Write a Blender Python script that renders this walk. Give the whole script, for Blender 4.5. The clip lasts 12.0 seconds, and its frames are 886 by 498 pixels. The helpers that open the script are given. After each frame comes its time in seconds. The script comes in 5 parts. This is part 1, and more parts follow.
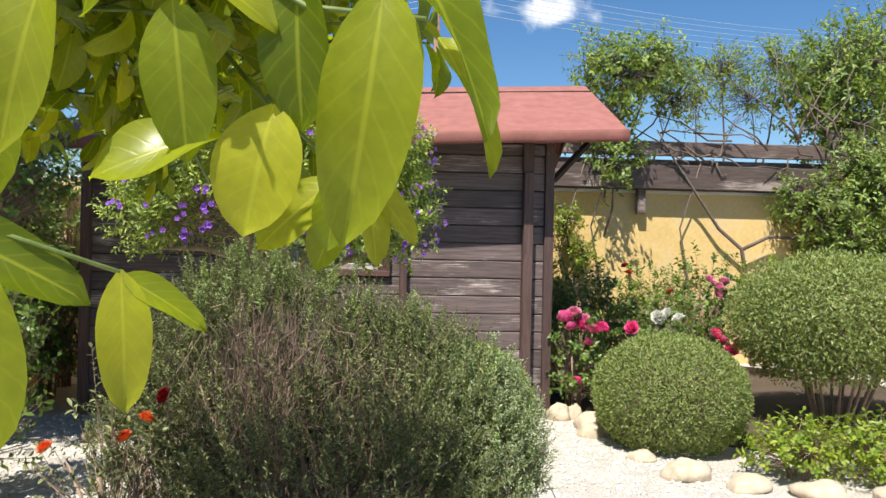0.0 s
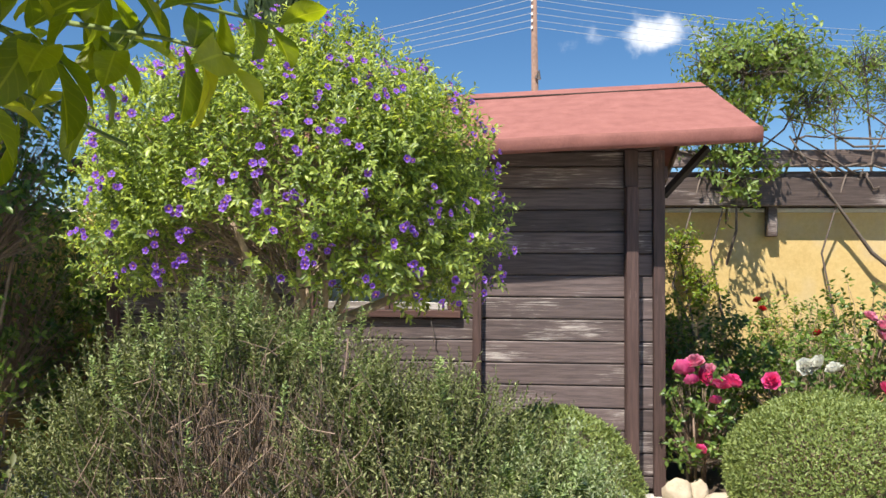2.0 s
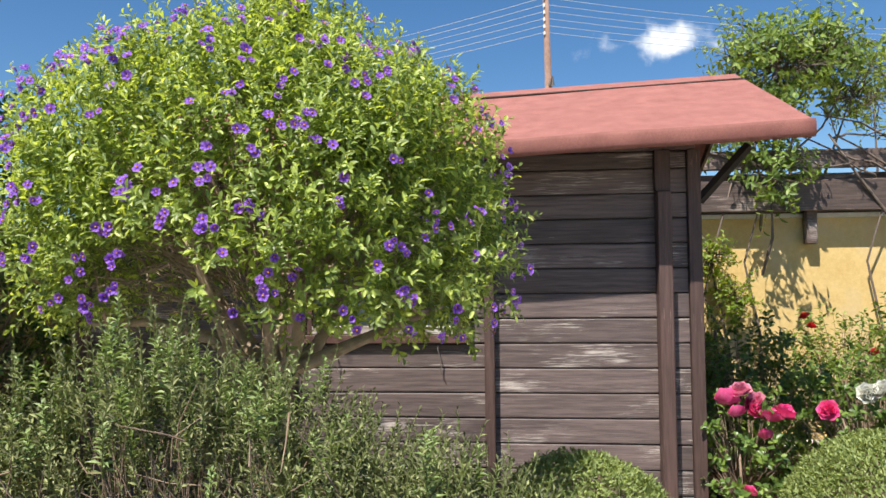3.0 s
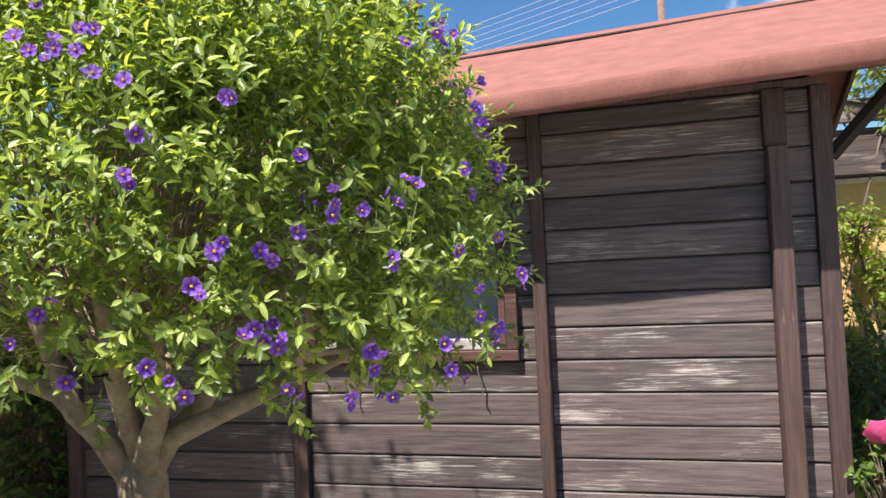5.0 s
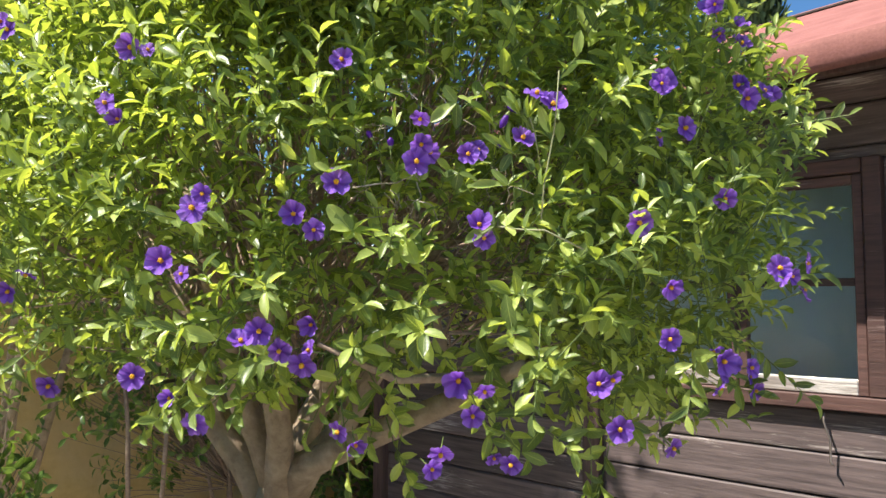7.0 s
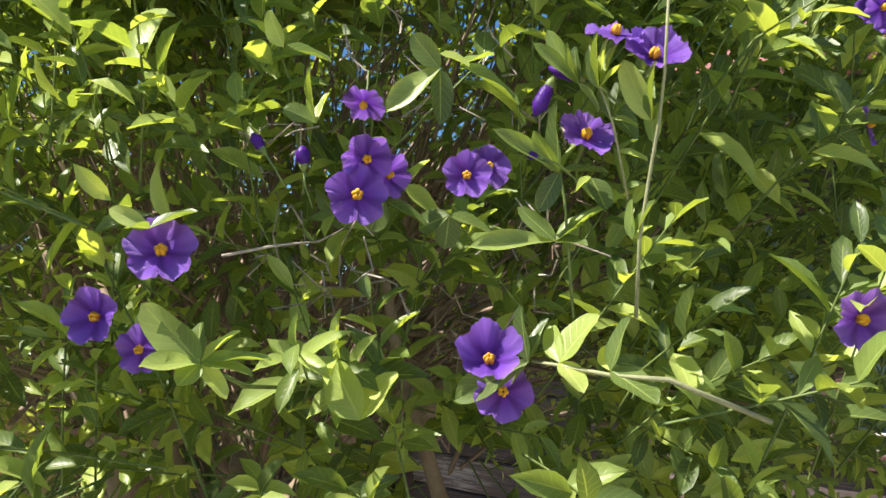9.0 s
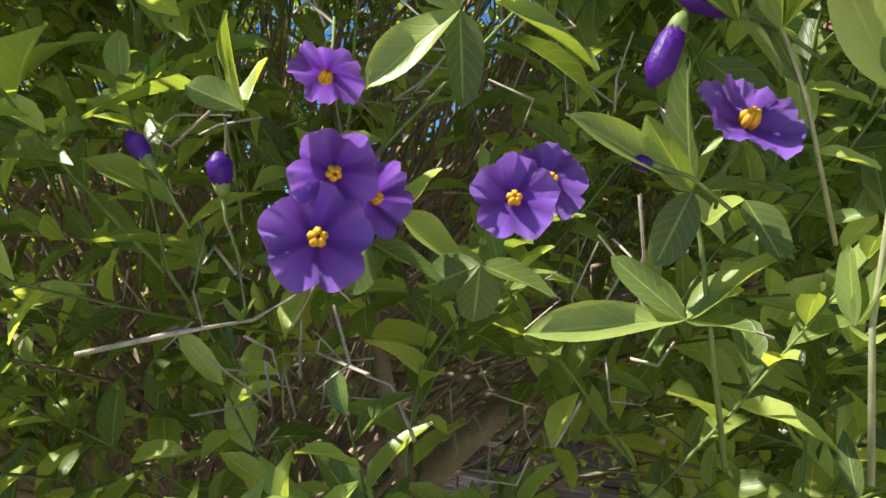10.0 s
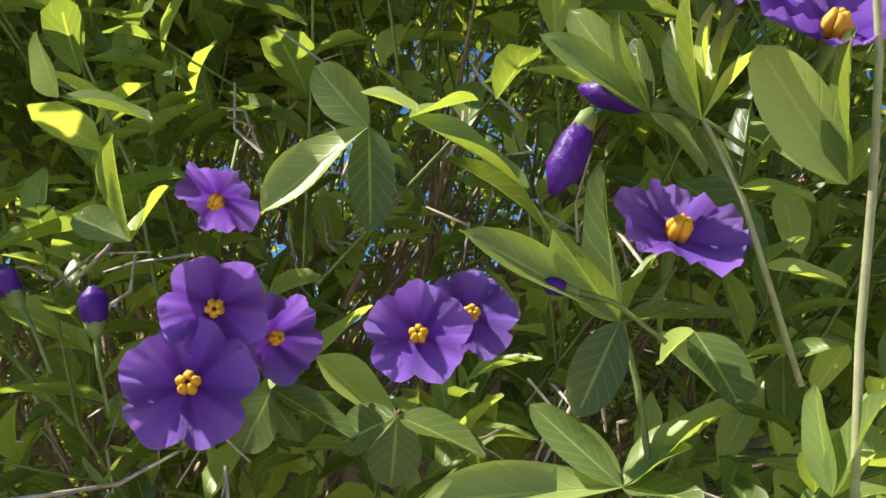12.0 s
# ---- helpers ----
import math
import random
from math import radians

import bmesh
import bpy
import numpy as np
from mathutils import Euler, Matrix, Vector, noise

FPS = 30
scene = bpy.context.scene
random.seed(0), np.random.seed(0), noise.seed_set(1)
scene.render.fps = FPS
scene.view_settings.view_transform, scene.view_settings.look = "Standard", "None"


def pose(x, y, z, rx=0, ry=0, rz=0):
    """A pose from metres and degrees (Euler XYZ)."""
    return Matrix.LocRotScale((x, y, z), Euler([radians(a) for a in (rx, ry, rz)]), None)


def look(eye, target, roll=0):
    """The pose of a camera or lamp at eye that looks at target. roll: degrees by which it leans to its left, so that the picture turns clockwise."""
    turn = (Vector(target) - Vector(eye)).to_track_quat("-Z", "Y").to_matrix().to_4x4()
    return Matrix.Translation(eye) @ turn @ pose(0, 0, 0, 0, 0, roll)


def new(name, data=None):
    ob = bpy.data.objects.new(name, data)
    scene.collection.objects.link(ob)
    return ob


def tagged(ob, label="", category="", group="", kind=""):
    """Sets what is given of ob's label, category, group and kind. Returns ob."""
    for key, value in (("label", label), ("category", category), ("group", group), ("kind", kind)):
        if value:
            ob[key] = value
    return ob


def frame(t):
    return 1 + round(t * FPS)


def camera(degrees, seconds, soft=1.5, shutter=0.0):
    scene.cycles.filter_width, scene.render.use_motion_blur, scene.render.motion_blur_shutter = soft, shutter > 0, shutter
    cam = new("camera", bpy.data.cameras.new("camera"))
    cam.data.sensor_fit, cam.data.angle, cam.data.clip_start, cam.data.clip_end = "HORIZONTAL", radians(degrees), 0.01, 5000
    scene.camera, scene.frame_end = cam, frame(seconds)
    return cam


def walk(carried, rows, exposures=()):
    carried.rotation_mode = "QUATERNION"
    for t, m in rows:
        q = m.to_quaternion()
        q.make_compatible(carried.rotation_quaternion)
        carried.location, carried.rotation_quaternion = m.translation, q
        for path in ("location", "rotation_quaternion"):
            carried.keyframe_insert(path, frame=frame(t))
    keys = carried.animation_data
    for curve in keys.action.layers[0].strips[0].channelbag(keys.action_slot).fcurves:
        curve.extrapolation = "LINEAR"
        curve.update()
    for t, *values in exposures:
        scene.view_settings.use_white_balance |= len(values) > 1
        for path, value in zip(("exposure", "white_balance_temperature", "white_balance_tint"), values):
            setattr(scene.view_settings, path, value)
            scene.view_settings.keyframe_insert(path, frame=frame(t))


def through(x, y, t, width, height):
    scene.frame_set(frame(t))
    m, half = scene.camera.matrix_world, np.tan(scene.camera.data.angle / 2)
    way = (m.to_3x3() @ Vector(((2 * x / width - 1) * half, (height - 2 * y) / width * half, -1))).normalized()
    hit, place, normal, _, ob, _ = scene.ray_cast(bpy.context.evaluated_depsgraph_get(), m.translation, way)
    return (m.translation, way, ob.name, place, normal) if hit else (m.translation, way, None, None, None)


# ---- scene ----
cam = camera(60.7, 12.0)
PATH = [
    (0, (0.119, -0.22, 1.398), (0.245, 1.776, 1.394), 1.2),
    (0.5, (0.223, 0.067, 1.387), (0.317, 2.065, 1.401), 1.0),
    (1, (0.278, 0.346, 1.403), (0.31, 2.345, 1.433), 0.9),
    (1.5, (0.344, 0.672, 1.429), (0.271, 2.67, 1.483), 0.8),
    (2, (0.353, 0.906, 1.427), (0.198, 2.899, 1.5), 0.4),
    (2.5, (0.338, 1.283, 1.461), (0.155, 3.272, 1.559), -0.3),
    (3, (0.364, 1.492, 1.482), (0.167, 3.48, 1.584), -0.5),
    (3.2, (0.4, 1.579, 1.471), (0.195, 3.566, 1.573), -0.6),
    (4.8, (0.663, 2.49, 1.549), (0.214, 4.438, 1.617), -2.6),
    (5, (0.674, 2.576, 1.547), (0.15, 4.505, 1.621), -2.6),
    (5.5, (0.762, 2.767, 1.556), (0.002, 4.615, 1.644), -2.2),
    (6, (0.789, 2.933, 1.516), (-0.2, 4.668, 1.622), -1.7),
    (6.5, (0.755, 3.178, 1.493), (-0.447, 4.772, 1.621), -1.2),
    (7, (0.740, 3.277, 1.506), (-0.643, 4.715, 1.646), 0.1),
    (7.5, (0.751, 3.400, 1.527), (-0.751, 4.711, 1.684), 1.3),
    (9.3, (0.375, 3.684, 1.605), (-1.06, 5.063, 1.803), -1.7),
    (9.5, (0.348, 3.715, 1.6), (-1.126, 5.036, 1.891), -2.0),
    (10, (0.297, 3.76, 1.648), (-1.137, 5.145, 1.81), -2.8),
    (10.5, (0.281, 3.792, 1.668), (-1.102, 5.222, 1.872), -3.6),
    (11, (0.293, 3.826, 1.665), (-1.155, 5.172, 1.969), -3.6),
    (11.5, (0.302, 3.832, 1.663), (-1.276, 5.015, 1.995), -2.7),
    (12, (0.3, 3.819, 1.646), (-1.176, 5.041, 2.221), -2.7),
]
walk(cam, [(t, look(eye, target, roll)) for t, eye, target, roll in PATH], [(0, 0.68), (3.2, 0.68), (4.8, 0.82), (6.0, 1.0), (7.5, 1.0), (9.3, 0.92), (12, 0.90)])

# ---- world and sun ----
SUN = Vector((-0.23, -0.48, 0.845)).normalized()
world = bpy.data.worlds.new("sky")
scene.world = world
world.use_nodes = True
wn, wl = world.node_tree.nodes, world.node_tree.links
wn.clear()
sky = wn.new("ShaderNodeTexSky")
sky.sky_type = "NISHITA"
sky.sun_disc = False
sky.sun_elevation = math.asin(SUN.z)
sky.sun_rotation = math.atan2(SUN.x, SUN.y)
sky.altitude, sky.air_density, sky.dust_density, sky.ozone_density = 200, 1.0, 0.0, 3.5
wbg = wn.new("ShaderNodeBackground")
wbg.inputs[1].default_value = 0.081
wout = wn.new("ShaderNodeOutputWorld")
# one small fair-weather cloud in the sky, with a ragged edge
wco = wn.new("ShaderNodeTexCoord")
wnoise = wn.new("ShaderNodeTexNoise")
wnoise.inputs["Scale"].default_value, wnoise.inputs["Detail"].default_value = 26.0, 6.0
wl.new(wco.outputs["Generated"], wnoise.inputs["Vector"])
CLOUD = Vector((0.173, 0.938, 0.300)).normalized()
wsub = wn.new("ShaderNodeVectorMath")
wsub.operation = "SUBTRACT"
wsub.inputs[1].default_value = CLOUD
wl.new(wco.outputs["Generated"], wsub.inputs[0])
wscale = wn.new("ShaderNodeVectorMath")
wscale.operation = "MULTIPLY"
wscale.inputs[1].default_value = (0.85, 0.6, 2.6)
wl.new(wsub.outputs[0], wscale.inputs[0])
wlen = wn.new("ShaderNodeVectorMath")
wlen.operation = "LENGTH"
wl.new(wscale.outputs[0], wlen.inputs[0])
wadd = wn.new("ShaderNodeMath")
wadd.operation = "MULTIPLY_ADD"
wl.new(wnoise.outputs["Fac"], wadd.inputs[0])
wadd.inputs[1].default_value = -0.17
wl.new(wlen.outputs["Value"], wadd.inputs[2])
wmap = wn.new("ShaderNodeMapRange")
wmap.inputs["From Min"].default_value, wmap.inputs["From Max"].default_value = -0.082, -0.022
wmap.inputs["To Min"].default_value, wmap.inputs["To Max"].default_value = 1.0, 0.0
wmap.interpolation_type = "SMOOTHSTEP"
wl.new(wadd.outputs[0], wmap.inputs["Value"])
wmix = wn.new("ShaderNodeMixRGB")
wmix.inputs[2].default_value = (9.5, 9.7, 10.0, 1)
wl.new(wmap.outputs[0], wmix.inputs[0])
whs = wn.new("ShaderNodeHueSaturation")
whs.inputs["Saturation"].default_value = 1.2
wl.new(sky.outputs[0], whs.inputs["Color"])
wl.new(whs.outputs[0], wmix.inputs[1])
wl.new(wmix.outputs[0], wbg.inputs[0])
wl.new(wbg.outputs[0], wout.inputs[0])

sun_data = bpy.data.lights.new("sun", "SUN")
sun_data.energy, sun_data.angle, sun_data.color = 5.0, radians(0.53), (1.0, 0.94, 0.85)
sun = new("sun", sun_data)
sun.matrix_world = look(SUN * 50, (0, 0, 0))


# ---- materials ----
def nodes_of(name):
    m = bpy.data.materials.new(name)
    m.use_nodes = True
    n, l = m.node_tree.nodes, m.node_tree.links
    return m, n, l, n["Principled BSDF"]


def noise_node(n, l, scale, detail=4.0, coords="Object", stretch=(1, 1, 1), rough=0.55):
    co = n.new("ShaderNodeTexCoord")
    mp = n.new("ShaderNodeMapping")
    mp.inputs["Scale"].default_value = stretch
    l.new(co.outputs[coords], mp.inputs[0])
    t = n.new("ShaderNodeTexNoise")
    t.inputs["Scale"].default_value, t.inputs["Detail"].default_value = scale, detail
    t.inputs["Roughness"].default_value = rough
    l.new(mp.outputs[0], t.inputs["Vector"])
    return t


def ramp(n, l, src, stops):
    r = n.new("ShaderNodeValToRGB")
    while len(r.color_ramp.elements) < len(stops):
        r.color_ramp.elements.new(0.5)
    for e, (p, c) in zip(r.color_ramp.elements, stops):
        e.position = p
        e.color = (*c, 1) if len(c) == 3 else c
    l.new(src, r.inputs[0])
    return r


def bump(n, l, bsdf, src, strength, distance):
    b = n.new("ShaderNodeBump")
    b.inputs["Strength"].default_value, b.inputs["Distance"].default_value = strength, distance
    l.new(src, b.inputs["Height"])
    l.new(b.outputs[0], bsdf.inputs["Normal"])
    return b


def mix_colors(n, l, fac, a, b, mode="MIX"):
    m = n.new("ShaderNodeMixRGB")
    m.blend_type = mode
    for k, v in ((0, fac), (1, a), (2, b)):
        if hasattr(v, "is_output"):
            l.new(v, m.inputs[k])
        else:
            m.inputs[k].default_value = v if k == 0 else (*v, 1)
    return m.outputs[0]


def leaf_material(name, dark, mid, light, through=0.35, gloss=0.45, veins=True, tint=None):
    """Leaf: colour varies leaf by leaf and along the blade, light passes through it, a fine midrib and side veins."""
    m, n, l, p = nodes_of(name)
    geo = n.new("ShaderNodeNewGeometry")
    info = n.new("ShaderNodeObjectInfo")
    both = n.new("ShaderNodeMath")
    both.operation = "ADD"
    l.new(geo.outputs["Random Per Island"], both.inputs[0])
    l.new(info.outputs["Random"], both.inputs[1])
    tone = n.new("ShaderNodeMath")
    tone.operation = "FRACT"
    l.new(both.outputs[0], tone.inputs[0])
    r = ramp(n, l, tone.outputs[0], [(0.0, dark), (0.55, mid), (1.0, light)])
    blot = noise_node(n, l, 60.0, 3.0)
    col = mix_colors(n, l, 0.25, r.outputs[0], blot.outputs["Fac"], "OVERLAY")
    if veins:
        uv = n.new("ShaderNodeTexCoord")
        sep = n.new("ShaderNodeSeparateXYZ")
        l.new(uv.outputs["UV"], sep.inputs[0])
        ab = n.new("ShaderNodeMath")
        ab.operation = "ABSOLUTE"
        l.new(sep.outputs["Y"], ab.inputs[0])
        rib = n.new("ShaderNodeMapRange")
        rib.inputs["From Min"].default_value, rib.inputs["From Max"].default_value = 0.03, 0.09
        rib.inputs["To Min"].default_value, rib.inputs["To Max"].default_value = 1.0, 0.0
        l.new(ab.outputs[0], rib.inputs["Value"])
        side = n.new("ShaderNodeMath")
        side.operation = "MULTIPLY_ADD"
        l.new(ab.outputs[0], side.inputs[0])
        side.inputs[1].default_value = -0.28
        l.new(sep.outputs["X"], side.inputs[2])
        wave = n.new("ShaderNodeMath")
        wave.operation = "MULTIPLY"
        wave.inputs[1].default_value = 44.0
        l.new(side.outputs[0], wave.inputs[0])
        sn = n.new("ShaderNodeMath")
        sn.operation = "SINE"
        l.new(wave.outputs[0], sn.inputs[0])
        vr = n.new("ShaderNodeMapRange")
        vr.inputs["From Min"].default_value, vr.inputs["From Max"].default_value = 0.8, 1.0
        vr.inputs["To Max"].default_value = 0.3
        l.new(sn.outputs[0], vr.inputs["Value"])
        mx = n.new("ShaderNodeMath")
        mx.operation = "MAXIMUM"
        l.new(rib.outputs[0], mx.inputs[0])
        l.new(vr.outputs[0], mx.inputs[1])
        half = n.new("ShaderNodeMath")
        half.operation = "MULTIPLY"
        half.inputs[1].default_value = 0.28
        l.new(mx.outputs[0], half.inputs[0])
        pale = tuple(min(1, c * 1.5 + 0.04) for c in light)
        col = mix_colors(n, l, half.outputs[0], col, pale)
        bump(n, l, p, mx.outputs[0], 0.35, 0.0006)
    l.new(col, p.inputs["Base Color"])
    p.inputs["Roughness"].default_value = gloss
    tr = n.new("ShaderNodeBsdfTranslucent")
    warm = mix_colors(n, l, 1.0, col, tint or (1.5, 1.35, 0.55), "MULTIPLY")
    l.new(warm, tr.inputs[0])
    mixs = n.new("ShaderNodeMixShader")
    mixs.inputs[0].default_value = through
    l.new(p.outputs[0], mixs.inputs[1])
    l.new(tr.outputs[0], mixs.inputs[2])
    l.new(mixs.outputs[0], n["Material Output"].inputs[0])
    return m


def wood_material(name, dark, mid, pale, worn, grain_axis="X", rough=0.6):
    """Stained, weathered softwood: long grain, flaked streaks where the stain has gone."""
    m, n, l, p = nodes_of(name)
    st = {"X": (1.2, 22, 22), "Z": (22, 22, 1.2), "Y": (22, 1.2, 22)}[grain_axis]
    info = n.new("ShaderNodeObjectInfo")
    g = noise_node(n, l, 3.0, 8.0, "Object", st, 0.7)
    big = noise_node(n, l, 1.6, 3.0, "Object", (1, 1, 2.5))
    off = n.new("ShaderNodeMath")
    off.operation = "MULTIPLY_ADD"
    l.new(info.outputs["Random"], off.inputs[0])
    off.inputs[1].default_value = 37.0
    off.inputs[2].default_value = 1.0
    for t in (g, big):
        t.noise_dimensions = "4D"
        l.new(off.outputs[0], t.inputs["W"])
    base = ramp(n, l, g.outputs["Fac"], [(0.3, dark), (0.6, mid)])
    tone = n.new("ShaderNodeMapRange")
    tone.inputs["To Min"].default_value, tone.inputs["To Max"].default_value = 0.72, 1.3
    l.new(info.outputs["Random"], tone.inputs["Value"])
    base2 = mix_colors(n, l, 1.0, base.outputs[0], tone.outputs[0], "MULTIPLY")
    flake = noise_node(n, l, 8.0, 9.0, "Object", tuple(s * 0.6 if s < 2 else s * 0.8 for s in st), 0.75)
    flake.noise_dimensions = "4D"
    l.new(off.outputs[0], flake.inputs["W"])
    prod = n.new("ShaderNodeMath")
    prod.operation = "MULTIPLY"
    l.new(flake.outputs["Fac"], prod.inputs[0])
    l.new(big.outputs["Fac"], prod.inputs[1])
    fr = ramp(n, l, prod.outputs[0], [(worn, (0, 0, 0)), (worn + 0.07, (1, 1, 1))])
    col = mix_colors(n, l, fr.outputs[0], base2, pale)
    l.new(col, p.inputs["Base Color"])
    p.inputs["Roughness"].default_value = rough
    bump(n, l, p, g.outputs["Fac"], 0.6, 0.005)
    return m


def speckled(name, a, b, scale, rough=0.85, bumps=0.4, dist=0.01, coords="Object", c=None):
    m, n, l, p = nodes_of(name)
    f = noise_node(n, l, scale, 8.0, coords, rough=0.7)
    big = noise_node(n, l, scale * 0.06, 4.0, coords)
    r = ramp(n, l, f.outputs["Fac"], [(0.3, a), (0.7, b)])
    col = mix_colors(n, l, 0.5, r.outputs[0], big.outputs["Fac"], "SOFT_LIGHT")
    if c:
        k = ramp(n, l, big.outputs["Fac"], [(0.5, (0, 0, 0)), (0.72, (1, 1, 1))])
        col = mix_colors(n, l, k.outputs[0], col, c)
    l.new(col, p.inputs["Base Color"])
    p.inputs["Roughness"].default_value = rough
    bump(n, l, p, f.outputs["Fac"], bumps, dist)
    return m


M_BOARD = wood_material("stained_board", (0.045, 0.033, 0.032), (0.152, 0.112, 0.106), (0.52, 0.46, 0.42), 0.30)
M_TRIM = wood_material("stained_trim", (0.040, 0.022, 0.019), (0.112, 0.066, 0.058), (0.26, 0.18, 0.16), 0.35, "Z")
M_FRAME = wood_material("window_frame_wood", (0.045, 0.022, 0.018), (0.11, 0.055, 0.045), (0.28, 0.20, 0.18), 0.34)
M_FLAKED = wood_material("flaked_sill", (0.10, 0.08, 0.07), (0.30, 0.26, 0.23), (0.60, 0.56, 0.52), 0.25)
M_BEAM = wood_material("grey_brown_beam", (0.035, 0.022, 0.018), (0.12, 0.085, 0.072), (0.34, 0.28, 0.25), 0.27)
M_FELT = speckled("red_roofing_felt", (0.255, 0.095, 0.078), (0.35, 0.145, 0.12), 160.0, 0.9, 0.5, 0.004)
# same felt for the front edge, darkened for the shade on its upright face
M_FELT_SHADED = speckled("red_felt_edge_shaded", (0.19, 0.068, 0.055), (0.27, 0.105, 0.085), 120.0, 0.8, 0.4, 0.004)
M_STUCCO = speckled("yellow_stucco", (0.60, 0.42, 0.16), (0.72, 0.53, 0.23), 24.0, 0.92, 0.35, 0.006, c=(0.58, 0.45, 0.27))
M_COPING = speckled("white_coping", (0.6, 0.58, 0.54), (0.8, 0.78, 0.74), 12.0, 0.9, 0.3, 0.004)
M_TILE = speckled("orange_clay_tile", (0.42, 0.15, 0.06), (0.55, 0.24, 0.11), 14.0, 0.85, 0.3, 0.004)
M_GRAVEL = speckled("white_gravel", (0.42, 0.39, 0.34), (0.78, 0.74, 0.67), 70.0, 0.95, 0.9, 0.02)
M_PEBBLE = speckled("pale_pebble", (0.48, 0.44, 0.38), (0.80, 0.76, 0.69), 40.0, 0.9, 0.3, 0.003)
M_ROCK = speckled("cream_fieldstone", (0.42, 0.34, 0.24), (0.66, 0.57, 0.44), 9.0, 0.92, 0.7, 0.02, c=(0.5, 0.40, 0.27))
M_SOIL = speckled("brown_soil", (0.05, 0.035, 0.022), (0.12, 0.085, 0.055), 30.0, 0.95, 0.9, 0.02)
M_BARK = speckled("pale_brown_bark", (0.22, 0.155, 0.10), (0.48, 0.37, 0.26), 26.0, 0.9, 0.9, 0.008)
M_TWIG = speckled("dry_twig", (0.20, 0.135, 0.095), (0.42, 0.31, 0.23), 60.0, 0.9, 0.3, 0.002)
M_PALETWIG = speckled("pale_dead_twig", (0.30, 0.24, 0.19), (0.58, 0.50, 0.42), 300.0, 0.9, 0.3, 0.0006)
M_GREYTWIG = speckled("grey_vine_wood", (0.10, 0.075, 0.06), (0.20, 0.155, 0.125), 40.0, 0.9, 0.5, 0.004)
M_STEM = speckled("green_stem", (0.10, 0.15, 0.03), (0.22, 0.28, 0.08), 60.0, 0.6, 0.2, 0.001)
M_PALESTEM = speckled("pale_green_stem", (0.24, 0.26, 0.11), (0.42, 0.40, 0.22), 200.0, 0.65, 0.3, 0.0006)
M_POLE = speckled("weathered_pole_wood", (0.20, 0.12, 0.085), (0.33, 0.21, 0.16), 8.0, 0.9, 0.4, 0.01)
# near-black, also used for gables, felt seam and knee brace
M_DARK = speckled("near_black_board", (0.02, 0.014, 0.011), (0.04, 0.028, 0.022), 8.0, 0.9, 0.3, 0.004)

L_NIGHT = leaf_material("nightshade_leaf", (0.103, 0.155, 0.046), (0.26, 0.355, 0.086), (0.57, 0.67, 0.18), 0.46, 0.36, True, (1.55, 1.42, 0.55))
L_LAV = leaf_material("grey_green_needle", (0.080, 0.088, 0.036), (0.150, 0.162, 0.064), (0.37, 0.40, 0.17), 0.22, 0.6, False, (1.2, 1.2, 0.8))
L_SILVER = leaf_material("silvery_needle", (0.20, 0.25, 0.12), (0.32, 0.38, 0.20), (0.46, 0.52, 0.31), 0.3, 0.6, False, (1.2, 1.2, 0.8))
L_SPROUT = leaf_material("fresh_sprig_leaf", (0.20, 0.28, 0.10), (0.32, 0.42, 0.17), (0.46, 0.56, 0.27), 0.35, 0.55, False, (1.2, 1.2, 0.7))
L_BOX = leaf_material("clipped_shrub_leaf", (0.14, 0.19, 0.055), (0.25, 0.32, 0.10), (0.38, 0.45, 0.16), 0.35, 0.5, False)
L_ROSE = leaf_material("rose_leaf", (0.06, 0.115, 0.028), (0.13, 0.22, 0.05), (0.27, 0.38, 0.085), 0.38, 0.35)
L_LEMON = leaf_material("lemon_leaf", (0.12, 0.17, 0.010), (0.24, 0.30, 0.016), (0.44, 0.45, 0.035), 0.58, 0.33, True, (1.5, 1.5, 0.4))
L_CLIMB = leaf_material("climber_leaf", (0.10, 0.16, 0.035), (0.20, 0.30, 0.065), (0.34, 0.44, 0.11), 0.42, 0.45, False)
L_BRIGHT = leaf_material("bright_shrub_leaf", (0.12, 0.20, 0.02), (0.22, 0.32, 0.03), (0.36, 0.42, 0.05), 0.42, 0.45, False)
L_DARK = leaf_material("dark_conifer_leaf", (0.025, 0.05, 0.016), (0.05, 0.09, 0.028), (0.09, 0.14, 0.045), 0.2, 0.6, False)
L_DRY = leaf_material("dry_leaf", (0.16, 0.11, 0.06), (0.26, 0.19, 0.10), (0.38, 0.30, 0.17), 0.3, 0.7, False)


# ---- builders ----
def link_mesh(name, bm, material, smooth=False):
    me = bpy.data.meshes.new(name)
    bm.to_mesh(me)
    bm.free()
    me.materials.append(material)
    if smooth:
        me.polygons.foreach_set("use_smooth", [True] * len(me.polygons))
    return me


def part(name, bm, material, parent=None, label="", smooth=False):
    ob = new(name, link_mesh(name, bm, material, smooth))
    ob.parent = parent
    if label:
        tagged(ob, label)
    return ob


def empty(name, at, label, category, group="", kind=""):
    e = new(name)
    e.location = at
    e.empty_display_size = 0.1
    return tagged(e, label, category, group, kind)


def add_box(bm, lo, hi, bevel=0.0):
    lo, hi = Vector(lo), Vector(hi)
    made = bmesh.ops.create_cube(bm, size=1.0, matrix=Matrix.LocRotScale((lo + hi) / 2, None, hi - lo))
    if bevel:
        edges = {e for v in made["verts"] for e in v.link_edges}
        bmesh.ops.bevel(bm, geom=list(edges), offset=bevel, segments=1, affect="EDGES")
    return made["verts"]


def box(lo, hi, bevel=0.0):
    bm = bmesh.new()
    add_box(bm, lo, hi, bevel)
    return bm


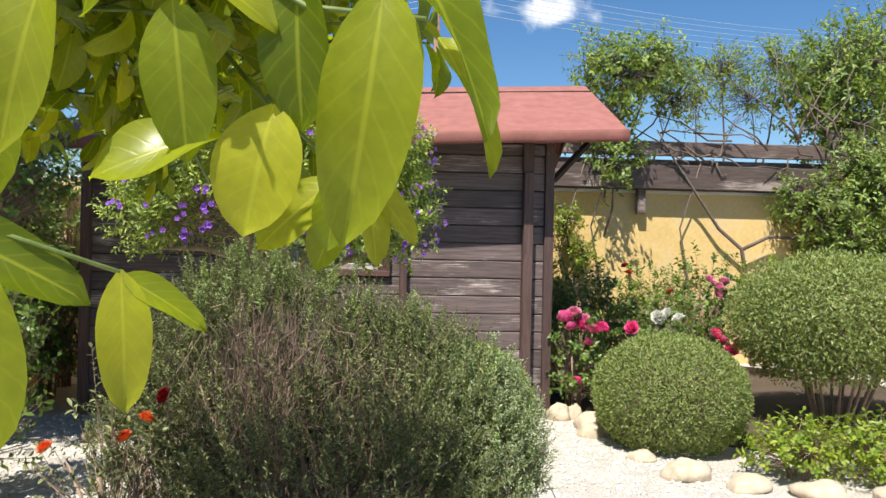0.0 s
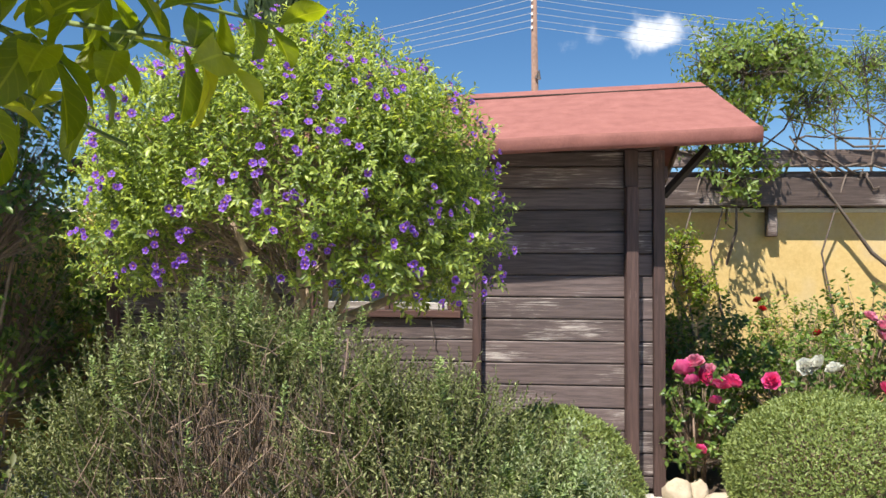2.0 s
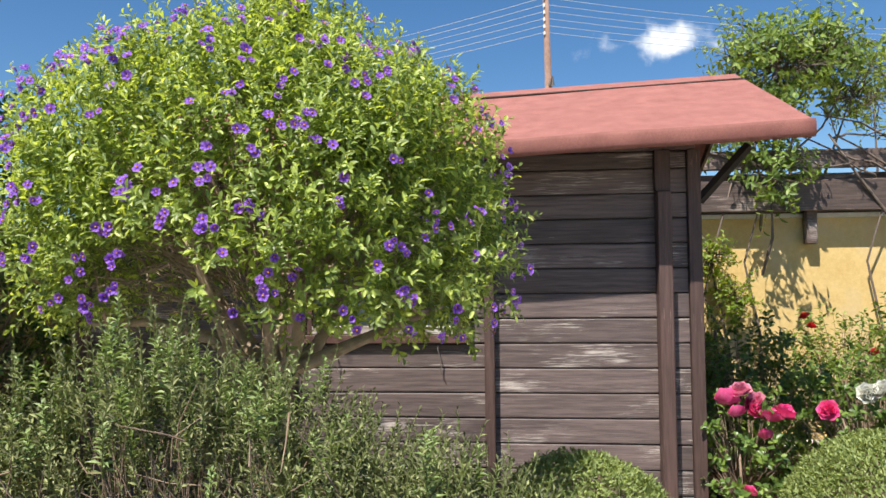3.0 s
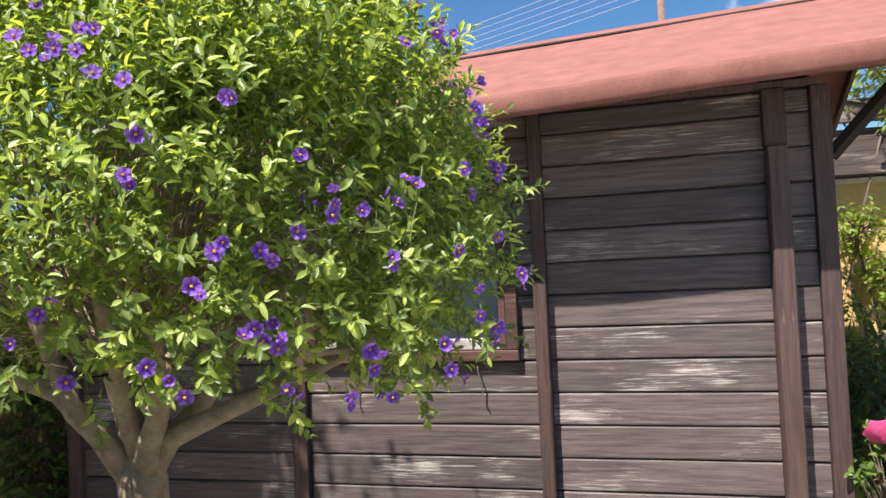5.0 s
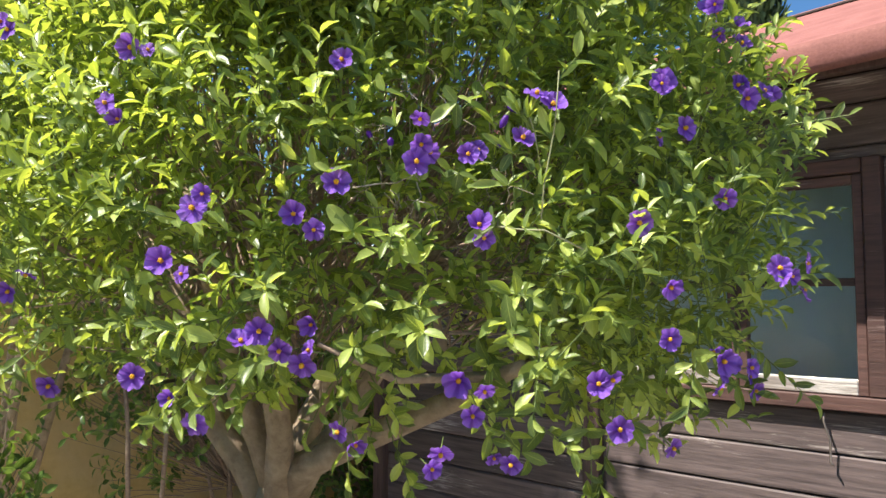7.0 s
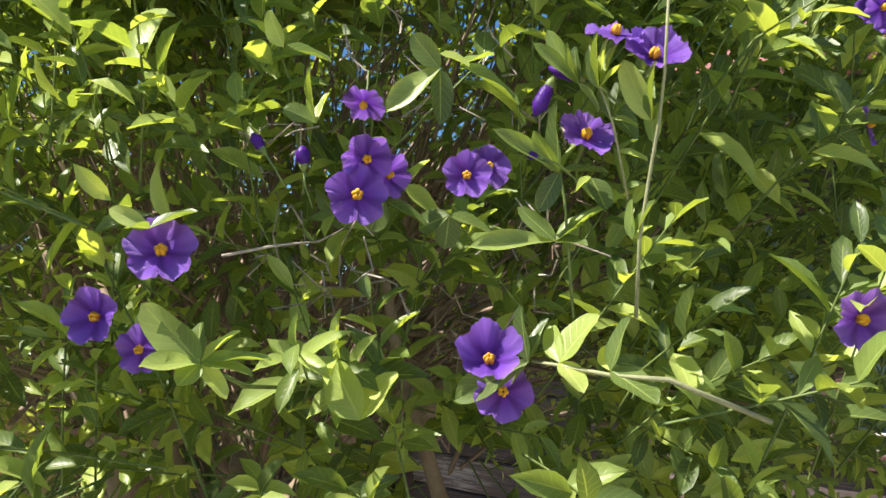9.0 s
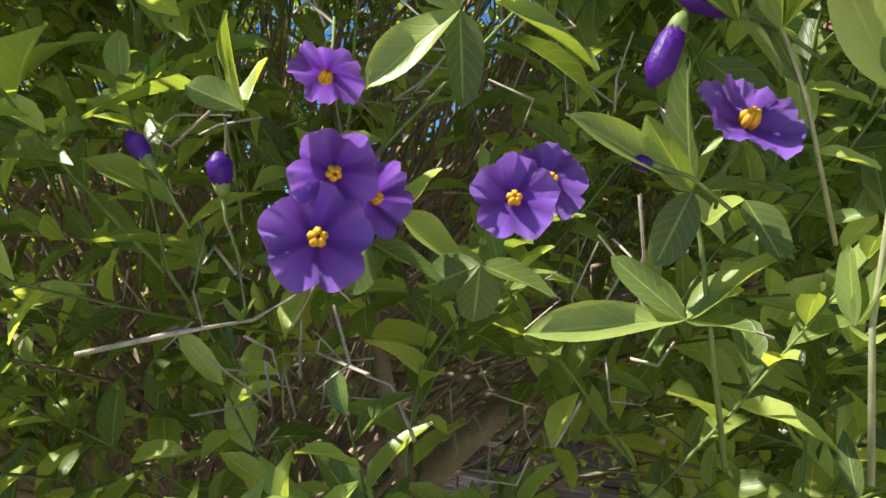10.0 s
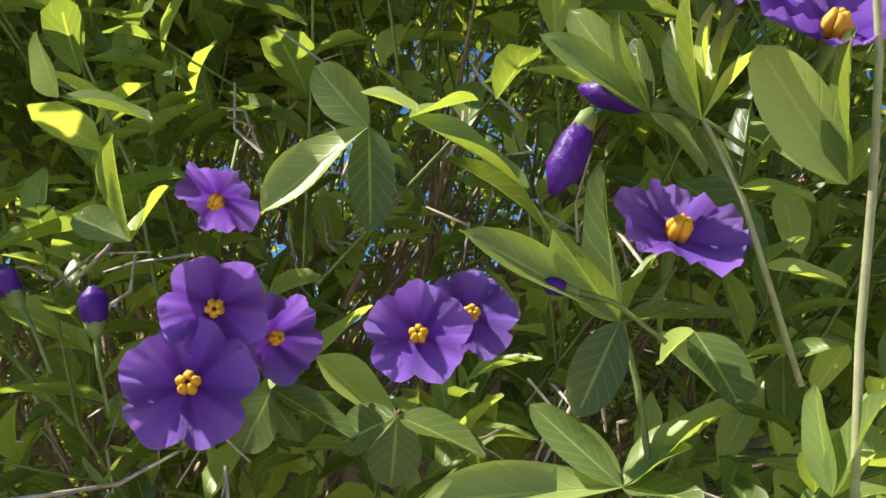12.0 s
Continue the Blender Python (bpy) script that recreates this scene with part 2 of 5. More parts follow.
def add_tube(bm, pts, radii, sides=6):
    """A bent, tapering tube along pts."""
    rings = []
    for i, q in enumerate(pts):
        q = Vector(q)
        a = Vector(pts[max(i - 1, 0)])
        b = Vector(pts[min(i + 1, len(pts) - 1)])
        d = (b - a).normalized()
        u = d.cross(Vector((0.31, 0.87, 0.38))).normalized()
        w = d.cross(u)
        r = radii[i] if hasattr(radii, "__len__") else radii
        rings.append([bm.verts.new(q + (u * math.cos(k * math.tau / sides) + w * math.sin(k * math.tau / sides)) * r) for k in range(sides)])
    for a, b in zip(rings, rings[1:]):
        for k in range(sides):
            bm.faces.new((a[k], a[(k + 1) % sides], b[(k + 1) % sides], b[k]))
    bm.faces.new(rings[0][::-1])
    bm.faces.new(rings[-1])


def tube(pts, radii, sides=6):
    bm = bmesh.new()
    add_tube(bm, pts, radii, sides)
    return bm


def mesh_arrays(name, verts, faces, material, uvs=None, smooth=True):
    """A mesh straight from arrays of vertices and equal-sided faces."""
    me = bpy.data.meshes.new(name)
    n, k = faces.shape
    me.vertices.add(len(verts))
    me.vertices.foreach_set("co", np.ascontiguousarray(verts, dtype=np.float32).ravel())
    me.loops.add(n * k)
    me.loops.foreach_set("vertex_index", np.ascontiguousarray(faces, dtype=np.int32).ravel())
    me.polygons.add(n)
    me.polygons.foreach_set("loop_start", np.arange(0, n * k, k, dtype=np.int32))
    if uvs is not None:
        layer = me.uv_layers.new(name="UVMap")
        layer.data.foreach_set("uv", np.ascontiguousarray(uvs[faces.ravel()], dtype=np.float32).ravel())
    me.update(calc_edges=True)
    me.validate()
    me.polygons.foreach_set("use_smooth", [smooth] * len(me.polygons))
    me.materials.append(material)
    return me


def blade(rows=4, fold=0.25, droop=0.18, widest=0.45, wave=0.0, tip=0.85):
    """One leaf of length 1 and width 1: along x, folded on its midrib, bent down at the tip. Vertices, quads, uv."""
    v, uv, f = [], [], []
    for i in range(rows + 1):
        s = i / rows
        w = (s / widest) ** 0.75 if s < widest else ((1 - s) / (1 - widest)) ** tip
        w = max(0.06 if i == 0 else 0.02, math.sin(min(w, 1) * math.pi / 2)) * 0.5
        z = -droop * s * s
        for side in (-1, 0, 1):
            v.append((s, side * w, z + abs(side) * w * fold + wave * side * math.sin(s * 7.0) * 0.12))
            uv.append((s, side * 1.0))
    for i in range(rows):
        for c in (0, 1):
            a = i * 3 + c
            f.append((a, a + 1, a + 4, a + 3))
    return np.array(v), np.array(f), np.array(uv)


def unit(a):
    return a / np.maximum(np.linalg.norm(a, axis=-1, keepdims=True), 1e-9)


def leaves(name, at, along, up, length, width, material, template, parent=None, label="", stuff=True):
    """Many leaves as one mesh: at (n,3), pointing along, face towards up."""
    tv, tf, tuv = template
    x = unit(along)
    y = unit(np.cross(up, x))
    z = np.cross(x, y)
    length, width = np.broadcast_to(length, len(at)), np.broadcast_to(width, len(at))
    v = (at[:, None] + tv[None, :, 0:1] * (x * length[:, None])[:, None]
         + tv[None, :, 1:2] * (y * width[:, None])[:, None] + tv[None, :, 2:3] * (z * length[:, None])[:, None])
    n, k = len(at), len(tv)
    faces = (tf[None] + (np.arange(n) * k)[:, None, None]).reshape(-1, tf.shape[1])
    ob = new(name, mesh_arrays(name, v.reshape(-1, 3), faces, material, np.tile(tuv, (n, 1))))
    ob.parent = parent
    return tagged(ob, label, kind="stuff" if stuff else "")


def tubes(name, starts, ends, r0, r1, material, parent=None, label="", sag=None, sides=3):
    """Many thin straight or sagging twigs as one mesh."""
    d = unit(ends - starts)
    u = unit(np.cross(d, np.array([0.31, 0.87, 0.38])))
    w = np.cross(d, u)
    n = len(starts)
    mid = (starts + ends) / 2 + (0 if sag is None else sag)
    r0, r1 = np.broadcast_to(r0, n), np.broadcast_to(r1, n)
    rings = []
    for q, r in ((starts, r0), (mid, (r0 + r1) / 2), (ends, r1)):
        for k in range(sides):
            a = k * math.tau / sides
            rings.append(q + (u * math.cos(a) + w * math.sin(a)) * r[:, None])
    v = np.stack(rings, 1)
    f = []
    for s in (0, 1):
        for k in range(sides):
            f.append((s * sides + k, s * sides + (k + 1) % sides, (s + 1) * sides + (k + 1) % sides, (s + 1) * sides + k))
    f = np.array(f)
    faces = (f[None] + (np.arange(n) * 3 * sides)[:, None, None]).reshape(-1, 4)
    ob = new(name, mesh_arrays(name, v.reshape(-1, 3), faces, material))
    ob.parent = parent
    return tagged(ob, label, kind="stuff")


def directions(rng, n):
    return unit(rng.normal(size=(n, 3)))


def lump(d, seed, amount=0.16, freq=2.2):
    """An uneven radius for directions d, so that no crown is a ball."""
    return np.array([1 + amount * noise.noise(Vector(q) * freq + Vector((seed, 0, 0))) + amount * 0.5 * noise.noise(Vector(q) * freq * 2.7 + Vector((0, seed, 0))) for q in d])


LANCE = blade(4, 0.24, 0.2, 0.5, 0.25, 0.66)
OVAL = blade(3, 0.2, 0.2, 0.5)
NEEDLE = blade(2, 0.3, 0.1, 0.45)
SMALL = blade(2, 0.25, 0.15, 0.5)
BIG = blade(10, 0.2, 0.24, 0.48, 0.45, 0.62)


def shoots(rng, base, axis, per, length, spread, reach):
    """Leaves set round short shoots: per shoot 'per' leaves along its axis. Gives leaf places, directions, upsides."""
    n = len(base)
    s = np.tile(np.linspace(0.1, 1.0, per), n)
    ax = np.repeat(unit(axis), per, 0)
    b = np.repeat(base, per, 0)
    ln = np.repeat(np.broadcast_to(length, n), per)
    u = unit(np.cross(ax, np.array([0.3, 0.2, 0.9])))
    w = np.cross(ax, u)
    ang = np.tile(np.arange(per) * 2.4, n) + np.repeat(rng.uniform(0, 6.28, n), per) + rng.normal(0, 0.3, n * per)
    side = u * np.cos(ang)[:, None] + w * np.sin(ang)[:, None]
    at = b + ax * (s * ln)[:, None]
    along = side * spread + ax * (reach * (0.4 + s))[:, None] + rng.normal(0, 0.15, (n * per, 3))
    return at, along, ax + rng.normal(0, 0.25, (n * per, 3)), s


def child(ob, parent):
    ob.parent = parent
    ob.matrix_parent_inverse = Matrix.Translation(-parent.location)
    return ob


# ---- ground ----
def ground_sheet():
    n = 80
    bm = bmesh.new()
    xs = [-1500, -300, -60] + [-14 + 28 * i / n for i in range(n + 1)] + [60, 300, 1500]
    ys = [-1500, -300, -60] + [-10 + 28 * i / n for i in range(n + 1)] + [60, 300, 1500]
    grid = [[bm.verts.new((x, y, 0.018 * noise.noise(Vector((x * 1.3, y * 1.3, 0))) if abs(x) < 20 and abs(y) < 20 else 0)) for x in xs] for y in ys]
    for a, b in zip(grid, grid[1:]):
        for i in range(len(xs) - 1):
            bm.faces.new((a[i], a[i + 1], b[i + 1], b[i]))
    return bm


tagged(part("ground", ground_sheet(), M_GRAVEL, None, smooth=True), "white crushed limestone gravel ground of a garden path", "ground", kind="structure")


def soil_patch(name, cx, cy, rx, ry, seed):
    bm = bmesh.new()
    mid = bm.verts.new((cx, cy, 0.07))
    rings = []
    for k, z in ((0.5, 0.075), (0.85, 0.055), (1.0, -0.02)):
        ring = []
        for i in range(40):
            a = i * math.tau / 40
            r = k * (1 + 0.12 * noise.noise(Vector((math.cos(a) * 1.5, math.sin(a) * 1.5, seed))))
            ring.append(bm.verts.new((cx + rx * r * math.cos(a), cy + ry * r * math.sin(a), z + 0.02 * noise.noise(Vector((cx + r * 9 * math.cos(a), r * 9 * math.sin(a), seed))))))
        rings.append(ring)
    for i in range(40):
        bm.faces.new((mid, rings[0][i], rings[0][(i + 1) % 40]))
        for a, b in zip(rings, rings[1:]):
            bm.faces.new((a[i], b[i], b[(i + 1) % 40], a[(i + 1) % 40]))
    return tagged(part(name, bm, M_SOIL, None, smooth=True), "brown soil bed under the shrubs and roses", "flower bed", kind="structure")


soil_patch("bed_1", 3.5, 6.9, 2.1, 2.1, 1)
soil_patch("bed_2", -0.35, 3.0, 0.9, 0.8, 5)

# ---- shed ----
FRONT = 6.03
LEFT, RIGHT, BACK = -2.37, 1.40, 8.0
PITCH = 0.147
WIN = (-0.98, 0.08, 1.15, 1.985)
shed = empty("garden_shed", ((LEFT + RIGHT) / 2, (FRONT + BACK) / 2, 0), "dark brown weathered wooden garden shed with red felt roof", "shed")


def shed_part(name, bm, mat, label="", smooth=False):
    return child(part(name, bm, mat, None, label, smooth), shed)


T = 0.03
y0, y1 = FRONT + 0.022, FRONT + 0.05
# room lining: the darkness of the unlit inside is put into its colour
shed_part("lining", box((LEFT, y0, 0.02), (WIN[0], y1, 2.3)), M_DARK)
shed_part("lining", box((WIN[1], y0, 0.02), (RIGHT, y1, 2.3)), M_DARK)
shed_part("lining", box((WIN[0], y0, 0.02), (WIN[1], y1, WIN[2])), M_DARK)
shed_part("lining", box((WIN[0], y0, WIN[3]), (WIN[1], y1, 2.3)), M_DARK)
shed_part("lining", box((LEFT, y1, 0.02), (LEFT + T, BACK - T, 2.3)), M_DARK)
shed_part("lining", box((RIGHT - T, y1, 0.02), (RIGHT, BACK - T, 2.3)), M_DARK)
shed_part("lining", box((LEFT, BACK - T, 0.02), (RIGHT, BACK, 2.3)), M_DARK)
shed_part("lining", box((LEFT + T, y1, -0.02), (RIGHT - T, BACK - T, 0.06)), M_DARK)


def board_mesh(w, h, seed):
    """A shiplap board: thicker at its lower edge, with a rounded drip edge and slight unevenness."""
    bm = bmesh.new()
    cols = 4
    prof = [(0.0, 0.0), (-0.013, 0.003), (-0.0145, 0.009), (-0.0115, h - 0.009), (-0.007, h - 0.003), (0.0, h)]
    rows = []
    for i in range(cols + 1):
        x = -w / 2 + w * i / cols
        rows.append([bm.verts.new((x, y + 0.0022 * noise.noise(Vector((x * 2.3, z * 6, seed))), z + 0.0035 * noise.noise(Vector((x * 3.1, seed, 0))) * (0 < z))) for y, z in prof])
    for a, b in zip(rows, rows[1:]):
        for k in range(len(prof) - 1):
            bm.faces.new((a[k], b[k], b[k + 1], a[k + 1]))
    bm.faces.new(rows[0])
    bm.faces.new(rows[-1][::-1])
    bmesh.ops.recalc_face_normals(bm, faces=bm.faces)
    return bm


BOARD0 = 1.15 - 7 * PITCH


def add_boards(x0, x1, z_lo, z_hi, y, turn=0.0):
    k = math.floor((z_lo - BOARD0) / PITCH)
    while BOARD0 + k * PITCH < z_hi - 0.01:
        lo, hi = max(z_lo, BOARD0 + k * PITCH), min(z_hi, BOARD0 + (k + 1) * PITCH)
        if hi - lo > 0.02:
            b = part("board", board_mesh(x1 - x0, hi - lo - 0.004, k * 1.7 + x0), M_BOARD)
            b.matrix_basis = Matrix.Translation(((x0 + x1) / 2, y, lo)) if not turn else Matrix.Translation((y, (x0 + x1) / 2, lo)) @ Matrix.Rotation(turn, 4, "Z")
            child(b, shed)
        k += 1


for x0, x1 in ((LEFT + 0.052, -1.072), (0.222, 1.168), (1.252, RIGHT - 0.047)):
    add_boards(x0, x1, 0.04, 2.28, FRONT + 0.02)
add_boards(-0.988, 0.158, 0.04, WIN[2] - 0.002, FRONT + 0.02)
add_boards(-0.988, 0.158, WIN[3] + 0.002, 2.28, FRONT + 0.02)
add_boards(WIN[1] + 0.002, 0.158, WIN[2], WIN[3], FRONT + 0.02)
add_boards(FRONT + 0.10, BACK, 0.04, 2.28, RIGHT + 0.002, math.pi / 2)
add_boards(FRONT + 0.05, BACK, 0.04, 2.28, LEFT - 0.002, -math.pi / 2)

shed_part("batten", box((0.16, FRONT - 0.055, 0.0), (0.22, FRONT + 0.02, 1.515), 0.004), M_TRIM, "squared batten with a sawn top")
shed_part("batten", box((0.162, FRONT - 0.022, 1.518), (0.218, FRONT + 0.02, 2.278), 0.003), M_TRIM)
shed_part("batten", box((-1.07, FRONT - 0.03, 0.0), (-0.99, FRONT + 0.02, 2.278), 0.004), M_TRIM)
shed_part("post", box((1.17, FRONT - 0.085, -0.02), (1.25, FRONT + 0.02, 2.03), 0.005), M_TRIM, "thick squared front post")
shed_part("post_head", box((1.165, FRONT - 0.04, 2.033), (1.255, FRONT + 0.02, 2.278), 0.004), M_TRIM)
shed_part("corner_board", box((RIGHT - 0.045, FRONT - 0.03, -0.02), (RIGHT + 0.03, FRONT + 0.02, 2.278), 0.004), M_TRIM)
shed_part("corner_board", box((RIGHT + 0.003, FRONT + 0.023, 0.0), (RIGHT + 0.032, FRONT + 0.10, 2.278), 0.004), M_TRIM)
shed_part("corner_board", box((LEFT - 0.03, FRONT - 0.03, -0.02), (LEFT + 0.05, FRONT + 0.02, 2.278), 0.004), M_TRIM)
shed_part("eave_plate", box((LEFT, FRONT - 0.025, 2.281), (RIGHT, FRONT + 0.022, 2.31), 0.003), M_TRIM)

# window: outer frame, two sashes with cross bars, panes, pale sheet behind for reflected sky, flaked bottom rails
wx0, wx1, wz0, wz1 = WIN
win = shed_part("window", box((wx0, FRONT - 0.035, wz0), (wx1, FRONT + 0.04, wz0 + 0.05), 0.004), M_FRAME, "dark brown two-sash window with flaking paint")


def win_part(name, lo, hi, mat, label="", bevel=0.004):
    ob = part(name, box(lo, hi, bevel), mat, None, label)
    ob.parent = win
    return ob


for lo, hi in (((wx0, FRONT - 0.035, wz0 + 0.053), (wx0 + 0.055, FRONT + 0.04, wz1)), ((wx1 - 0.055, FRONT - 0.035, wz0 + 0.053), (wx1, FRONT + 0.04, wz1)), ((wx0 + 0.058, FRONT - 0.035, wz1 - 0.05), (wx1 - 0.058, FRONT + 0.04, wz1))):
    win_part("frame_rail", lo, hi, M_FRAME)
M_GLASS, gn, gl, gp = nodes_of("window_glass")
gp.inputs["Base Color"].default_value = (0.92, 0.96, 0.97, 1)
gp.inputs["Roughness"].default_value = 0.03
gp.inputs["Transmission Weight"].default_value = 1.0
# the sky's reflection in the panes, put into the colour of an added sheet
M_SKY_SHEET = speckled("pale_blue_sky_sheet", (0.46, 0.63, 0.72), (0.54, 0.70, 0.78), 6.0, 0.8, 0.1, 0.002)
mx = -0.405
for x0, x1 in ((wx0 + 0.058, mx - 0.003), (mx + 0.003, wx1 - 0.058)):
    z0, z1, s = wz0 + 0.053, wz1 - 0.053, 0.032
    win_part("sash_stile", (x0, FRONT - 0.02, z0), (x0 + s, FRONT + 0.02, z1), M_FRAME, "", 0.003)
    win_part("sash_stile", (x1 - s, FRONT - 0.02, z0), (x1, FRONT + 0.02, z1), M_FRAME, "", 0.003)
    win_part("sash_rail", (x0 + s, FRONT - 0.02, z0), (x1 - s, FRONT + 0.02, z0 + 0.05), M_FLAKED, "grey weathered rail with flaking paint", 0.003)
    win_part("sash_rail", (x0 + s, FRONT - 0.02, z1 - s), (x1 - s, FRONT + 0.02, z1), M_FRAME, "", 0.003)
    win_part("glazing_bar", (x0 + s, FRONT - 0.015, 1.562), (x1 - s, FRONT + 0.015, 1.588), M_FRAME, "", 0.003)
    for za, zb in ((z0 + 0.05, 1.562), (1.588, z1 - s)):
        g = win_part("pane", (x0 + s - 0.004, FRONT + 0.003, za - 0.004), (x1 - s + 0.004, FRONT + 0.007, zb + 0.004), M_GLASS, "", 0)
        g.visible_shadow = False


win_part("blind", (wx0 - 0.30, FRONT + 0.30, wz0 - 0.15), (wx1 + 0.10, FRONT + 0.31, wz1 + 0.15), M_SKY_SHEET, "pale blue sheet behind the panes in place of reflected sky", 0)
M_STEEL, sn_, sl_, sp_ = nodes_of("rusty_hook_steel")
sp_.inputs["Base Color"].default_value = (0.20, 0.17, 0.15, 1)
sp_.inputs["Metallic"].default_value, sp_.inputs["Roughness"].default_value = 0.7, 0.55
for hx in (-0.10, -0.73):
    shed_part("hook", tube([(hx - 0.02, FRONT - 0.012, wz0 - 0.005), (hx - 0.02, FRONT - 0.02, wz0 - 0.04), (hx, FRONT - 0.022, wz0 - 0.10), (hx - 0.002, FRONT - 0.02, wz0 - 0.17), (hx + 0.01, FRONT - 0.03, wz0 - 0.18)], 0.004, 5), M_STEEL, "bent steel window hook", True)

# roof: two felt slopes with a rolled front edge, a lapped seam, barge boards
RX0, RX1 = -2.45, 1.92
EY, EZ = 5.60, 2.245
RY, RZ = 7.0, 2.88


def roof_part(name, bm, mat, label="", smooth=False):
    """A part of the roof, which climbs a little towards its right end."""
    for v in bm.verts:
        v.co.z += 0.012 + 0.042 * (v.co.x - 0.5)
    return shed_part(name, bm, mat, label, smooth)


def roof_slope(y_eave):
    bm = bmesh.new()
    cols, rows = 24, 8
    grid = []
    for i in range(cols + 1):
        x = RX0 + (RX1 - RX0) * i / cols
        line = []
        for j in range(rows + 1):
            y = y_eave + (RY - y_eave) * j / rows
            line.append(bm.verts.new((x, y, EZ + (RZ - EZ) * j / rows + 0.006 * noise.noise(Vector((x * 1.5, y * 2, 3))))))
        grid.append(line)
    for a, b in zip(grid, grid[1:]):
        for j in range(rows):
            bm.faces.new((a[j], b[j], b[j + 1], a[j + 1]))
    made = bmesh.ops.extrude_face_region(bm, geom=list(bm.faces))
    bmesh.ops.translate(bm, vec=(0, 0, 0.035), verts=[v for v in made["geom"] if isinstance(v, bmesh.types.BMVert)])
    bmesh.ops.recalc_face_normals(bm, faces=bm.faces)
    return bm


roof_part("roof_slope", roof_slope(EY), M_FELT, "pinkish red mineral roofing felt")
roof_part("roof_slope", roof_slope(2 * RY - EY), M_FELT)
edge = bmesh.new()
ring_pts = [(0.012, 0.040), (-0.012, 0.036), (-0.024, 0.015), (-0.022, -0.040), (-0.010, -0.062), (0.006, -0.058), (0.010, 0.0)]
prev = None
for i in range(41):
    x = RX0 - 0.005 + (RX1 - RX0 + 0.01) * i / 40
    wv = 0.006 * noise.noise(Vector((x * 1.7, 0, 9)))
    ring = [edge.verts.new((x, EY + dy + wv, EZ + dz + wv * 0.8)) for dy, dz in ring_pts]
    if prev:
        for k in range(len(ring)):
            edge.faces.new((prev[k], prev[(k + 1) % len(ring)], ring[(k + 1) % len(ring)], ring[k]))
    else:
        edge.faces.new(ring)
    prev = ring
edge.faces.new(prev[::-1])
bmesh.ops.recalc_face_normals(edge, faces=edge.faces)
roof_part("drip_edge", edge, M_FELT_SHADED, "rolled red felt drip edge", True)
slope = (RZ - EZ) / (RY - EY)
yy, zz = EY + (RY - EY) * 0.84, EZ + (RZ - EZ) * 0.84 + 0.036
roof_part("felt_seam", tube([(RX0 + (RX1 - RX0) * i / 12, yy + 0.01 * noise.noise(Vector((i * 0.9, 0, 2))), zz + 0.003) for i in range(13)], 0.009, 5), M_DARK, "dark lapped felt seam")
for xx in (RX0 + 0.012, RX1 - 0.035):
    for ye in (EY + 0.02, 2 * RY - EY - 0.02):
        bm = bmesh.new()
        vs = [bm.verts.new((x, y, z)) for x in (xx, xx + 0.022) for y, z in ((ye, EZ - 0.005), (RY, RZ - 0.012), (RY, RZ - 0.11), (ye, EZ - 0.06))]
        for f in ((0, 1, 2, 3), (7, 6, 5, 4), (0, 4, 5, 1), (1, 5, 6, 2), (2, 6, 7, 3), (3, 7, 4, 0)):
            bm.faces.new([vs[k] for k in f])
        bmesh.ops.recalc_face_normals(bm, faces=bm.faces)
        roof_part("barge_board", bm, M_TRIM)
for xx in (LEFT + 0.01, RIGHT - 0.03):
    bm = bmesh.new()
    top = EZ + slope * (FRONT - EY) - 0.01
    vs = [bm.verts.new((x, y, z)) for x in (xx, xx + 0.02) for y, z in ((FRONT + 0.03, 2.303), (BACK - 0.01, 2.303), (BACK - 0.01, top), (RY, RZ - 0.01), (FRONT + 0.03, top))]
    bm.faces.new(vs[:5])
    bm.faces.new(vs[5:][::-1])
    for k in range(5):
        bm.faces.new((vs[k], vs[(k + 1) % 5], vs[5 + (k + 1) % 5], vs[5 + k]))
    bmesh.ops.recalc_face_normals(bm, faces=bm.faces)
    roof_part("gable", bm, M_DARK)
for yy, zt in ((FRONT + 0.02, 2.40), (RY, RZ - 0.02), (BACK - 0.05, 2.38)):
    roof_part("purlin", box((RIGHT + 0.035, yy - 0.035, zt - 0.12), (RX1 - 0.06, yy + 0.035, zt), 0.004), M_TRIM)
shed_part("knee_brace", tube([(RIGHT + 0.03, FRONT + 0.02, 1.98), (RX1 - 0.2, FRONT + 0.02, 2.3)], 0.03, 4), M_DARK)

# ---- garden walls and timber trellis ----
WY = 9.15
tagged(part("wall_back", box((-14, WY, -0.3), (14, WY + 0.2, 2.13)), M_STUCCO), "warm yellow rendered garden boundary wall", "wall", kind="structure")
tagged(part("wall_coping", box((-14, WY - 0.02, 2.133), (14, WY + 0.22, 2.175), 0.006), M_COPING), "thin white coping on the yellow wall", "coping", kind="structure")
WLX = -3.3
tagged(part("wall_left", box((WLX - 0.2, -9, -0.3), (WLX, WY - 0.004, 1.9)), M_STUCCO), "warm yellow rendered side wall of the garden", "wall", kind="structure")
tagged(part("wall_right", box((9.0, -9, -0.3), (9.2, WY - 0.004, 2.0)), M_STUCCO), "plain yellow rendered boundary wall", "wall", kind="structure")
tagged(part("wall_rear", box((WLX - 0.2, -9.204, -0.3), (9.2, -9.004, 2.0)), M_STUCCO), "plain yellow rendered boundary wall", "wall", kind="structure")
trellis = empty("timber_trellis", (4.0, WY - 0.2, 2.18), "weathered brown timber trellis beams along the top of a yellow wall", "trellis")


def rail(name, lo, hi):
    return child(part(name, box(lo, hi, 0.008), M_BEAM), trellis)


